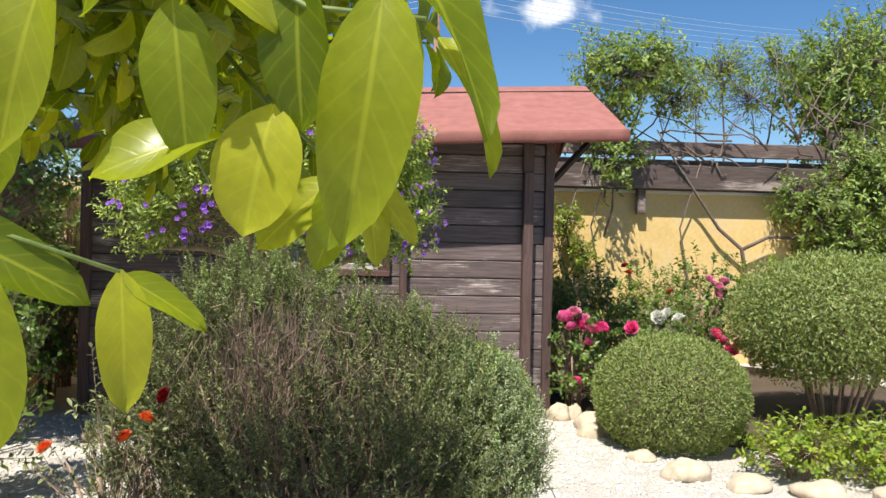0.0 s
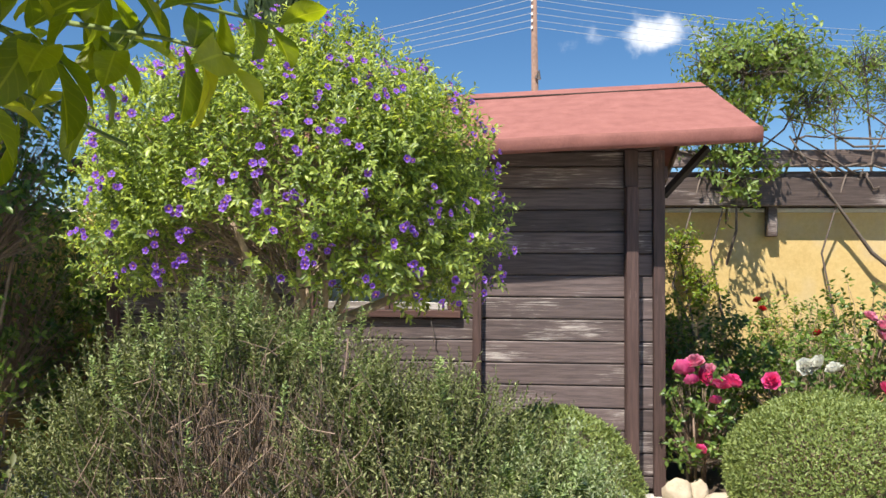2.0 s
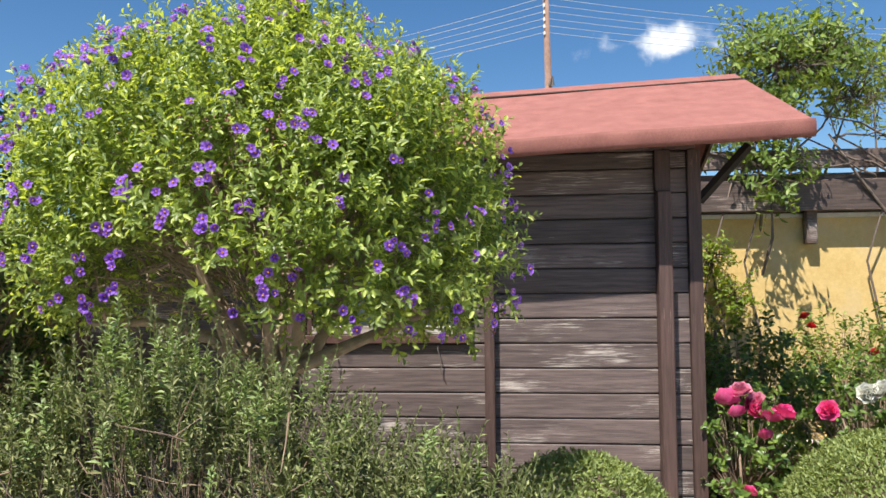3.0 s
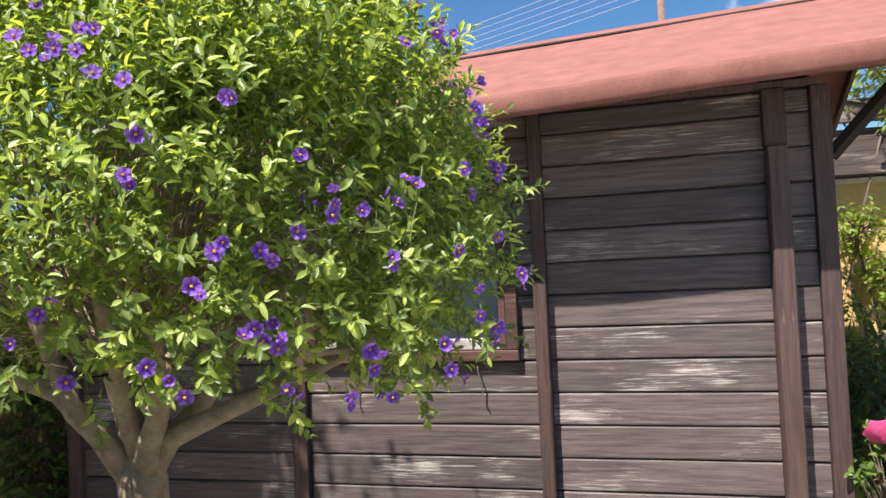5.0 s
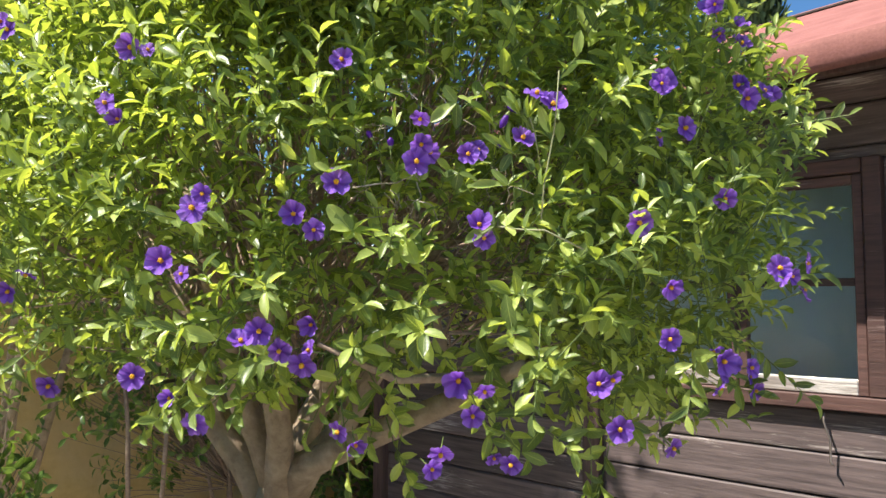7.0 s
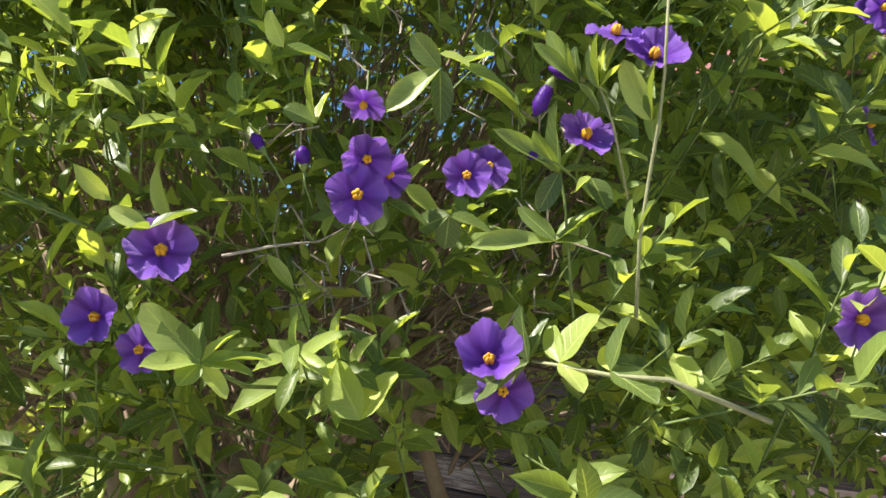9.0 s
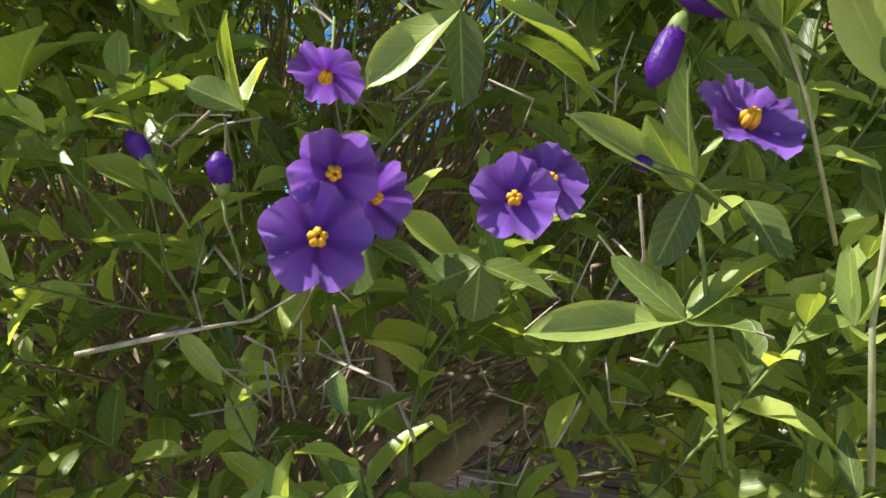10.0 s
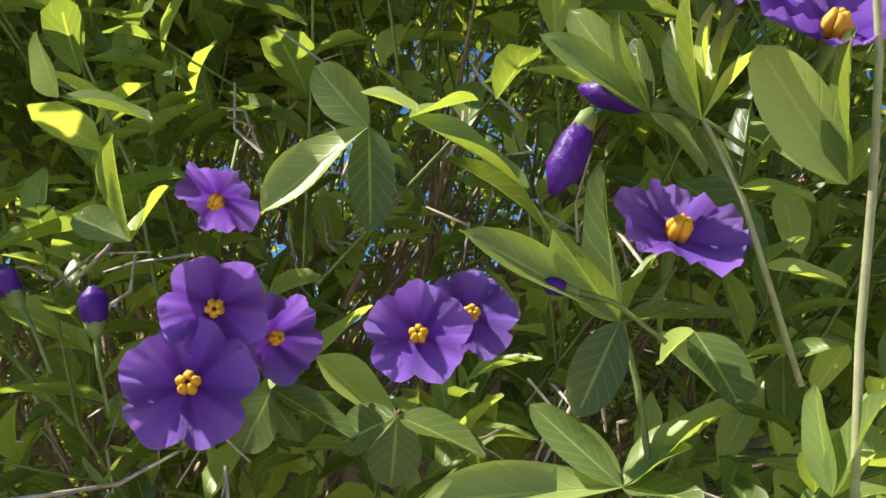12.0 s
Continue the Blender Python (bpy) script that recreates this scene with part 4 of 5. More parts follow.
# bare grey vine stems that wind over the trellis and down the wall
vine = thing("bare_vine", (4.4, 9.0, 0), "bare grey woody vine winding over the trellis", "vine")
rv = random.Random(7)
for i in range(46):
    x = rv.uniform(2.4, 7.6)
    z = rv.uniform(2.45, 2.9)
    pts = []
    dx, dz = rv.uniform(-0.25, 0.25), rv.uniform(0.05, 0.22) if i % 3 else rv.uniform(-0.05, 0.05)
    yv = rv.uniform(8.85, 9.05)
    for k in range(6):
        pts.append((x, yv + rv.uniform(-0.04, 0.04), z))
        x += dx + rv.uniform(-0.10, 0.10)
        z += dz + rv.uniform(-0.09, 0.09)
    child(part("tendril", tube(pts, [0.014 - 0.0018 * k for k in range(6)], 5), M_GREYTWIG, smooth=True), vine)
child(part("stem", tube([(4.6, 8.95, 0), (4.55, 9.0, 0.9), (4.45, 9.0, 1.45), (4.15, 9.0, 1.7), (3.9, 8.98, 2.05), (3.55, 8.9, 2.5), (3.3, 8.9, 2.9)], (0.035, 0.032, 0.026, 0.022, 0.018, 0.014, 0.01), 7), M_GREYTWIG, smooth=True), vine)
child(part("stem", tube([(4.45, 9.0, 1.45), (4.8, 9.0, 1.62), (5.1, 8.98, 1.6), (5.5, 8.95, 1.85)], (0.026, 0.022, 0.018, 0.01), 7), M_GREYTWIG, smooth=True), vine)
for x in (2.3, 2.62, 3.75):
    child(part("stem", tube([(x, 8.95, 0), (x + 0.05, 9.05, 1.0), (x - 0.08, 9.05, 1.7), (x + 0.12, 8.93, 2.5)], (0.016, 0.013, 0.011, 0.008), 5), M_GREYTWIG, smooth=True), vine)

# dark cypress behind the shed
rng = np.random.default_rng(61)
cyp = thing("cypress_tree", (-4.4, 16.2, 0), "tall dark green cypress behind the shed", "tree")
hh = rng.uniform(0, 1, 9000) ** 0.8
aa = rng.uniform(0, 6.28, 9000)
rad = 1.25 * np.sqrt(np.clip(1 - hh, 0, 1)) * (0.75 + 0.35 * np.array([noise.noise(Vector((math.cos(a) * 2, math.sin(a) * 2, h * 9))) for a, h in zip(aa, hh)])) * rng.uniform(0.75, 1.05, 9000)
at = np.stack([-4.4 + rad * np.cos(aa), 16.2 + rad * np.sin(aa), 0.6 + hh * 8.6], 1)
al = np.stack([np.cos(aa) * 0.5, np.sin(aa) * 0.5, np.full(9000, 1.0)], 1) + rng.normal(0, 0.3, (9000, 3))
child(leaves("crown", at, al, np.stack([np.cos(aa), np.sin(aa), np.zeros(9000)], 1), rng.uniform(0.12, 0.3, 9000), 0.09, L_DARK, OVAL), cyp)
child(part("trunk", tube([(-4.4, 16.2, -0.1), (-4.4, 16.2, 4), (-4.4, 16.2, 8.8)], (0.2, 0.12, 0.02), 8), M_BARK, smooth=True), cyp)

# ---- purple-flowered nightshade tree ----
rng = np.random.default_rng(71)
TC, TR = np.array([-0.61, 4.32, 1.74]), np.array([0.94, 0.75, 0.79])
tree = thing("nightshade_tree", (-0.5, 4.12, 0), "rounded shrub tree with bright green leaves and violet yellow-eyed flowers", "tree")
trunk = bmesh.new()
add_tube(trunk, [(-0.5, 4.12, -0.05), (-0.48, 4.12, 0.4), (-0.52, 4.1, 0.8), (-0.49, 4.11, 1.0), (-0.5, 4.12, 1.1), (-0.49, 4.12, 1.17)], (0.08, 0.066, 0.053, 0.058, 0.060, 0.04), 12)
for v in trunk.verts:
    v.co += Vector((noise.noise(v.co * 9), noise.noise(v.co * 9 + Vector((5, 0, 0))), 0)) * 0.014
child(part("trunk", trunk, M_BARK, smooth=True), tree)
# the lowest limb runs almost level; the others fork upwards
for k, (bend, e) in enumerate((((-0.72, 4.10, 1.31), (-1.22, 4.15, 1.36)), ((-0.63, 4.05, 1.27), (-0.75, 3.95, 1.65)), ((-0.40, 4.05, 1.28), (-0.26, 3.95, 1.6)), ((-0.36, 4.15, 1.27), (-0.12, 4.3, 1.6)), ((-0.52, 4.25, 1.35), (-0.5, 4.6, 1.7)), ((-0.75, 4.3, 1.4), (-1.1, 4.5, 1.7)), ((-0.33, 4.1, 1.24), (0.1, 4.1, 1.42)), ((-0.49, 4.03, 1.32), (-0.45, 3.88, 1.75)))):
    s, bend, e = Vector((-0.5, 4.12, 1.06 + 0.012 * k)), Vector(bend), Vector(e)
    m2 = bend.lerp(e, 0.5) + Vector((rng.normal(0, 0.03), rng.normal(0, 0.03), 0.03))
    child(part("limb", tube([s, s.lerp(bend, 0.5) + Vector((0, 0, 0.02)), bend, m2, e], (0.033, 0.029, 0.024, 0.017, 0.009), 8), M_BARK, smooth=True), tree)
    for j in range(3):
        q = m2.lerp(e, 0.35 * j)
        tip = q + Vector(rng.normal(0, 0.16, 3)) + Vector((0, 0, 0.14))
        child(part("branchlet", tube([q, q.lerp(tip, 0.5) + Vector(rng.normal(0, 0.02, 3)), tip], (0.009, 0.006, 0.003), 5), M_TWIG, smooth=True), tree)


def nearest_room(p, room):
    """Keeps the space that the walker's hand-held camera needs free of leaves: a short lane on the path's side."""
    a, b = np.array([0.46, 3.58, 1.58]), np.array([0.30, 3.83, 1.655])
    t = np.clip(((p - a) @ (b - a)) / ((b - a) @ (b - a)), 0, 1)
    return np.linalg.norm(p - (a + t[:, None] * (b - a)), axis=1) > room


NAMED = [((0.102, 3.894, 1.672), (0.85, -0.42, 0.05)), ((0.105, 3.899, 1.693), (0.85, -0.40, -0.35)), ((0.099, 3.919, 1.687), (0.8, 0.1, -0.1)), ((0.104, 3.899, 1.725), (0.2, -0.5, -0.8)),
         ((0.146, 3.937, 1.681), (0.75, -0.62, 0.1)), ((0.146, 3.955, 1.688), (0.85, -0.45, 0.2)), ((0.210, 3.960, 1.694), (0.66, -0.32, 0.5)), ((0.247, 3.968, 1.728), (0.62, -0.5, 0.5)),
         ((0.233, 3.957, 1.741), (0.5, -0.3, 0.8)), ((0.229, 3.862, 1.585), (0.6, -0.6, 0.5)), ((0.227, 3.872, 1.572), (0.6, -0.7, 0.1)), ((0.078, 3.794, 1.638), (0.8, -0.5, 0.3)),
         ((0.006, 3.789, 1.608), (0.6, -0.75, 0.1)), ((0.021, 3.807, 1.590), (0.6, -0.7, -0.1))]
WIDE = (0.0180, 0.0148, 0.0135, 0.0130, 0.0140, 0.0138, 0.0158, 0.0160, 0.0150, 0.0132, 0.0125, 0.0175, 0.0160, 0.0140)


def open_view(p, room):
    """True where a leaf would not lie over one of the open flowers on the path's side."""
    a = np.array([0.30, 3.80, 1.65])
    fine = np.ones(len(p), bool)
    for q, _ in NAMED:
        b = np.array(q)
        d = b - a
        t = np.clip(((p - a) @ d) / (d @ d), 0, 0.97)
        fine &= np.linalg.norm(p - (a + t[:, None] * d), axis=1) > room * (0.25 + 0.75 * t)
    return fine


def hollow(p, room):
    """The open pocket among the outer shoots in which the lowest flowers hang."""
    a, b = np.array([0.24, 3.88, 1.66]), np.array([0.10, 3.91, 1.70])
    t = np.clip(((p - a) @ (b - a)) / ((b - a) @ (b - a)), 0, 1)
    return np.linalg.norm(p - (a + t[:, None] * (b - a)), axis=1) > room


def sun_gap(p, slack=0.0):
    """Thin places in the crown, through which the sun falls on the shoots beside the path."""
    s = np.array(SUN)
    fine = np.ones(len(p), bool)
    for q, room in (((0.225, 3.955, 1.71), 0.085), ((0.205, 3.965, 1.65), 0.09), ((0.245, 3.875, 1.585), 0.075), ((0.085, 3.80, 1.60), 0.065)):
        t = np.maximum((p - np.array(q)) @ s, 0.03)
        fine &= np.linalg.norm(p - (np.array(q) + t[:, None] * s), axis=1) > room - slack
    return fine


N = 5600
base, out, kk = crown_points(rng, N, TC, TR, 71, 0.62, -0.62, 0.13, 2.0)
skirt = np.where(base[:, 0] < -0.25, 1.44, 1.37)
keep = (base[:, 2] > skirt + 0.06 * rng.normal(size=len(base))) & (base[:, 2] < 2.72) & (np.linalg.norm((base - np.array([-0.78, 3.82, 1.47])) / np.array([0.30, 0.34, 0.17]), axis=1) > 1)
base, out, kk = base[keep], out[keep], kk[keep]
# a thicker bough of shoots above the pocket, added to keep the sun off it
d = directions(rng, 160)
shade_bough = np.array([-0.14, 3.92, 1.93]) + d * np.array([0.19, 0.17, 0.07]) * rng.uniform(0.2, 1, (160, 1))
base, out = np.concatenate([base, shade_bough]), np.concatenate([out, unit(d + np.array([0.3, -0.5, 0.5]))])
axis = out * 0.7 + np.array([0, 0, 0.62]) + rng.normal(0, 0.34, base.shape)
low = base[:, 2] < 1.5
axis[low] += np.array([0, 0, -0.6])
ln = rng.uniform(0.06, 0.145, len(base))
tips = base + unit(axis) * ln[:, None]
ok = nearest_room(tips, 0.16) & nearest_room(base, 0.16) & hollow(tips, 0.075) & hollow(base, 0.075) & sun_gap(tips) & sun_gap(base)
base, axis, ln, tips, out = base[ok], axis[ok], ln[ok], tips[ok], out[ok]
at, along, up, s = shoots(rng, base, axis, 10, ln, 0.85, 0.75)
up = up + np.array(SUN) * 0.9
size = rng.uniform(0.024, 0.044, len(at)) * (1.15 - 0.4 * s)
clear = open_view(at + unit(along) * 0.015, 0.026) & hollow(at + unit(along) * 0.015, 0.06) & nearest_room(at + unit(along) * 0.02, 0.13) & sun_gap(at + unit(along) * 0.015, 0.01)
at, along, up, size = at[clear], along[clear], up[clear], size[clear]
child(leaves("crown", at, along, up, size, size * rng.uniform(0.30, 0.44, len(at)), L_NIGHT, LANCE), tree)
lit = open_view(tips, 0.022) & open_view(base, 0.022) & open_view((base + tips) / 2, 0.022)
base, axis, tips = base[lit], axis[lit], tips[lit]
child(tubes("twig", base - unit(axis) * 0.05, tips, 0.0011, 0.0006, M_STEM, sag=rng.normal(0, 0.006, base.shape)), tree)
m = 600
a2, o2, _ = crown_points(rng, m, TC, TR * 0.88, 71, 0.35, -0.55, 0.13, 2.0)
hub = np.array([-0.5, 4.15, 1.35])
a2 = a2[nearest_room(a2, 0.22) & hollow(a2, 0.13) & open_view(a2, 0.05)]
child(tubes("dry_twig", hub + (a2 - hub) * rng.uniform(0.3, 0.8, (len(a2), 1)), a2, 0.004, 0.001, M_TWIG, sag=rng.normal(0, 0.06, a2.shape)), tree)
# pale dead twiglets inside the pocket
d = directions(rng, 150)
q = np.array([0.02, 3.99, 1.69]) + d * np.array([0.17, 0.13, 0.12]) * rng.uniform(0.3, 1, (150, 1)) ** 0.5
q = q[open_view(q, 0.03) & hollow(q, 0.05)]
child(tubes("dead_twig", q, q + directions(rng, len(q)) * rng.uniform(0.012, 0.04, (len(q), 1)), 0.0009, 0.0005, M_PALETWIG, sag=rng.normal(0, 0.006, q.shape)), tree)

# flowers: a fused five-lobed violet corolla with ruffled rim, a darker star and a yellow cone of anthers
P_VIOLET, vn, vl, vp = nodes_of("violet_petal")
vco = vn.new("ShaderNodeTexCoord")
vsep = vn.new("ShaderNodeSeparateXYZ")
vl.new(vco.outputs["UV"], vsep.inputs[0])
vr = ramp(vn, vl, vsep.outputs["X"], [(0.0, (0.13, 0.025, 0.36)), (0.35, (0.24, 0.065, 0.66)), (1.0, (0.44, 0.21, 0.87))])
vstar = ramp(vn, vl, vsep.outputs["Y"], [(0.0, (0.8, 0.8, 0.8)), (0.35, (0.0, 0.0, 0.0))])
vcol = mix_colors(vn, vl, vstar.outputs[0], vr.outputs[0], (0.10, 0.012, 0.30))
vf = noise_node(vn, vl, 300.0, 4.0)
vcol = mix_colors(vn, vl, 0.3, vcol, vf.outputs["Fac"], "OVERLAY")
vl.new(vcol, vp.inputs["Base Color"])
vp.inputs["Roughness"].default_value = 0.45
bump(vn, vl, vp, vf.outputs["Fac"], 0.6, 0.0014)
vt = vn.new("ShaderNodeBsdfTranslucent")
vl.new(vcol, vt.inputs[0])
vm = vn.new("ShaderNodeMixShader")
vm.inputs[0].default_value = 0.35
vl.new(vp.outputs[0], vm.inputs[1])
vl.new(vt.outputs[0], vm.inputs[2])
vl.new(vm.outputs[0], vn["Material Output"].inputs[0])
P_YELLOW = speckled("yellow_anther", (0.75, 0.33, 0.01), (0.85, 0.48, 0.02), 300.0, 0.5, 0.3, 0.0005)


def corolla_mesh(seed, cup=0.25):
    """Five fused lobes, radius 1, ruffled at the rim, facing +z."""
    rr = random.Random(seed)
    nr, na = 7, 80
    v, uv = [(0, 0, 0)], [(0, 1)]
    ph = [rr.uniform(0, 6) for _ in range(3)]
    for i in range(1, nr + 1):
        q = i / nr
        for k in range(na):
            a = k * math.tau / na
            lobe = abs(math.cos(2.5 * a))
            r = q * (0.80 + 0.20 * lobe ** 0.6 + 0.03 * math.sin(9 * a + ph[0]))
            z = cup * q * q + 0.10 * q * q * math.sin(5 * a + ph[1]) + 0.05 * q ** 3 * math.sin(13 * a + ph[2] + 2 * q) + 0.045 * q ** 5 * math.sin(27 * a + ph[0]) + 0.05 * q ** 2 * noise.noise(Vector((math.cos(a) * q * 4, math.sin(a) * q * 4, seed))) - 0.10 * q * (1 - lobe)
            v.append((r * math.cos(a), r * math.sin(a), z))
            uv.append((q, (1 - abs(math.sin(2.5 * a))) * 0.9 + 0.1 * q))
    tri = [(0, 1 + k, 1 + (k + 1) % na) for k in range(na)]
    quads = []
    for i in range(nr - 1):
        for k in range(na):
            a, b = 1 + i * na, 1 + (i + 1) * na
            quads.append((a + k, b + k, b + (k + 1) % na, a + (k + 1) % na))
    me = bpy.data.meshes.new("corolla")
    me.from_pydata(v, [], tri + quads)
    layer = me.uv_layers.new(name="UVMap")
    for lp in me.loops:
        layer.data[lp.index].uv = uv[lp.vertex_index]
    me.polygons.foreach_set("use_smooth", [True] * len(me.polygons))
    me.materials.append(P_VIOLET)
    return me


COROLLAS = [corolla_mesh(i, c) for i, c in enumerate((0.15, 0.3, 0.5, 0.1, 0.8))]
bm = bmesh.new()
for k in range(5):
    a = k * math.tau / 5
    add_tube(bm, [(0.10 * math.cos(a), 0.10 * math.sin(a), 0.02), (0.11 * math.cos(a), 0.11 * math.sin(a), 0.18), (0.07 * math.cos(a), 0.07 * math.sin(a), 0.33)], (0.075, 0.085, 0.04), 6)
ANTHER = link_mesh("anther_cone", bm, P_YELLOW, True)
bm = bmesh.new()
add_tube(bm, [(0, 0, -0.02), (0, 0, -0.25), (0.1, 0.1, -1.0), (0.35, 0.2, -1.8)], (0.14, 0.10, 0.045, 0.04), 6)
STALK = link_mesh("stalk", bm, M_STEM, True)


def night_flower(at, facing, radius, seed):
    rr = random.Random(seed)
    fl = new("flower", COROLLAS[seed % 5 if seed % 5 != 4 or seed % 3 == 0 else 1])
    q = Vector(facing).to_track_quat("Z", "Y") @ Euler((0, 0, rr.uniform(0, 6.28))).to_quaternion()
    fl.matrix_basis = Matrix.LocRotScale(Vector(at), q, Vector((radius,) * 3))
    child(fl, tree)
    for nm, me in (("anther_cone", ANTHER), ("stalk", STALK)):
        o = new(nm, me)
        o.parent = fl
    return fl


TO_PATH = Vector((0.62, -0.72, 0.25))
for i, (p, d) in enumerate(NAMED):
    night_flower(p, d, WIDE[i], i)
made = 0
rf = np.random.default_rng(72)
cand, cout, ck = crown_points(rf, 2200, TC, TR * 1.0, 71, 0.97, -0.5, 0.13, 2.0)
for p, o in zip(cand, cout):
    if made >= 400:
        break
    if p[2] < (1.42 if p[0] < -0.25 else 1.33) or p[2] > 2.75 or o @ np.array([0.45, -0.86, 0.22]) < 0.22:
        continue
    if min((Vector(p) - Vector(q)).length for q, _ in NAMED) < 0.05 or not nearest_room(np.array([p + o * 0.05]), 0.19)[0] or not hollow(np.array([p + o * 0.05]), 0.09)[0] or not sun_gap(np.array([p + o * 0.05]))[0]:
        continue
    night_flower(p + o * 0.055, Vector(o) + TO_PATH * 0.5 + Vector(rf.normal(0, 0.3, 3)), rf.uniform(0.0135, 0.0175), 100 + made)
    made += 1
    if rf.uniform() < 0.7:
        night_flower(p + o * 0.05 + rf.normal(0, 0.018, 3), Vector(o) + TO_PATH * 0.3 + Vector(rf.normal(0, 0.5, 3)), rf.uniform(0.011, 0.015), 400 + made)
        made += 1

# outer shoots on the path's side: leaves fan out from one node each, node first, then tip and width of each leaf
SPRIG_LEAF = blade(10, 0.22, 0.05, 0.5, 0.3, 0.6)


def night_sprig(node, fan):
    b = np.array(node)
    for tip, width in fan:
        d = np.array(tip) - b
        side = np.cross(d, np.array([-0.4, 0.8, 0.1]))
        up = unit(np.array([0.30, -0.50, 0.65]) + 0.4 * side / max(np.linalg.norm(side), 1e-6))
        child(leaves("leaf", b[None], d[None], up[None], np.linalg.norm(d) * 1.04, width * 1.05, L_NIGHT, SPRIG_LEAF, stuff=False), tree)


night_sprig((0.194, 3.958, 1.678), (((0.176, 3.929, 1.700), 0.0082), ((0.191, 3.942, 1.697), 0.0088), ((0.198, 3.951, 1.713), 0.0113), ((0.201, 3.964, 1.693), 0.0053), ((0.218, 3.965, 1.676), 0.0066), ((0.186, 3.950, 1.658), 0.0113),))
night_sprig((0.200, 3.978, 1.676), (((0.211, 3.975, 1.658), 0.0135), ((0.185, 3.983, 1.672), 0.0085),))
night_sprig((0.188, 3.960, 1.642), (((0.210, 3.974, 1.659), 0.0108), ((0.172, 3.961, 1.656), 0.0089), ((0.203, 3.964, 1.650), 0.0081), ((0.172, 3.950, 1.661), 0.0083), ((0.157, 3.928, 1.641), 0.0108), ((0.207, 3.961, 1.639), 0.0094),))
night_sprig((0.132, 3.932, 1.745), (((0.113, 3.908, 1.721), 0.0143), ((0.131, 3.933, 1.714), 0.0131), ((0.124, 3.919, 1.764), 0.0134),))
night_sprig((0.140, 3.941, 1.747), (((0.160, 3.967, 1.726), 0.0134), ((0.148, 3.960, 1.756), 0.0101),))
night_sprig((0.142, 3.923, 1.749), (((0.155, 3.932, 1.741), 0.0106),))
night_sprig((0.215, 3.949, 1.719), (((0.218, 3.936, 1.735), 0.0139), ((0.213, 3.949, 1.738), 0.0080), ((0.223, 3.954, 1.704), 0.0059), ((0.201, 3.933, 1.740), 0.0064), ((0.204, 3.940, 1.747), 0.0090),))
night_sprig((0.224, 3.954, 1.715), (((0.231, 3.951, 1.737), 0.0058), ((0.222, 3.949, 1.735), 0.0066), ((0.239, 3.952, 1.724), 0.0058), ((0.233, 3.958, 1.738), 0.0076), ((0.232, 3.940, 1.737), 0.0076),))
night_sprig((0.225, 3.962, 1.701), (((0.240, 3.961, 1.694), 0.0056), ((0.237, 3.967, 1.713), 0.0036), ((0.219, 3.961, 1.717), 0.0051), ((0.229, 3.967, 1.724), 0.0063),))
night_sprig((0.245, 3.966, 1.696), (((0.238, 3.955, 1.725), 0.0123), ((0.254, 3.955, 1.720), 0.0074), ((0.241, 3.970, 1.701), 0.0049), ((0.253, 3.969, 1.707), 0.0081),))
night_sprig((0.224, 3.968, 1.685), (((0.238, 3.972, 1.679), 0.0069), ((0.229, 3.978, 1.692), 0.0051),))
night_sprig((0.236, 3.973, 1.667), (((0.224, 3.972, 1.667), 0.0038), ((0.225, 3.980, 1.660), 0.0058),))
night_sprig((0.230, 3.968, 1.639), (((0.230, 3.968, 1.659), 0.0059), ((0.243, 3.967, 1.657), 0.0074), ((0.233, 3.981, 1.647), 0.0062),))
night_sprig((0.080, 3.883, 1.716), (((0.087, 3.872, 1.743), 0.0129), ((0.066, 3.870, 1.726), 0.0108), ((0.078, 3.892, 1.736), 0.0090),))
night_sprig((0.084, 3.859, 1.754), (((0.098, 3.880, 1.748), 0.0146), ((0.081, 3.851, 1.773), 0.0128),))
night_sprig((0.091, 3.923, 1.673), (((0.108, 3.942, 1.658), 0.0105), ((0.088, 3.936, 1.686), 0.0088), ((0.083, 3.918, 1.656), 0.0158),))
night_sprig((0.120, 3.948, 1.663), (((0.139, 3.963, 1.652), 0.0123), ((0.115, 3.949, 1.644), 0.0149), ((0.102, 3.940, 1.657), 0.0149),))
night_sprig((0.090, 3.939, 1.684), (((0.100, 3.960, 1.663), 0.0183), ((0.093, 3.957, 1.702), 0.0146), ((0.074, 3.931, 1.694), 0.0146),))
night_sprig((0.090, 3.808, 1.584), (((0.088, 3.781, 1.585), 0.0113), ((0.073, 3.787, 1.612), 0.0175), ((0.099, 3.823, 1.599), 0.0099), ((0.109, 3.834, 1.586), 0.0082), ((0.108, 3.825, 1.579), 0.0086), ((0.101, 3.816, 1.568), 0.0090), ((0.080, 3.794, 1.604), 0.0185), ((0.093, 3.796, 1.575), 0.0113), ((0.078, 3.813, 1.603), 0.0144),))
night_sprig((0.077, 3.788, 1.649), (((0.079, 3.780, 1.650), 0.0085), ((0.090, 3.805, 1.658), 0.0096), ((0.065, 3.774, 1.659), 0.0085),))
night_sprig((0.238, 3.875, 1.584), (((0.235, 3.874, 1.606), 0.0073), ((0.240, 3.885, 1.601), 0.0067), ((0.221, 3.877, 1.575), 0.0087), ((0.210, 3.861, 1.569), 0.0117),))
night_sprig((0.250, 3.880, 1.584), (((0.262, 3.888, 1.602), 0.0159), ((0.240, 3.887, 1.598), 0.0086), ((0.263, 3.877, 1.574), 0.0095), ((0.247, 3.893, 1.590), 0.0072),))
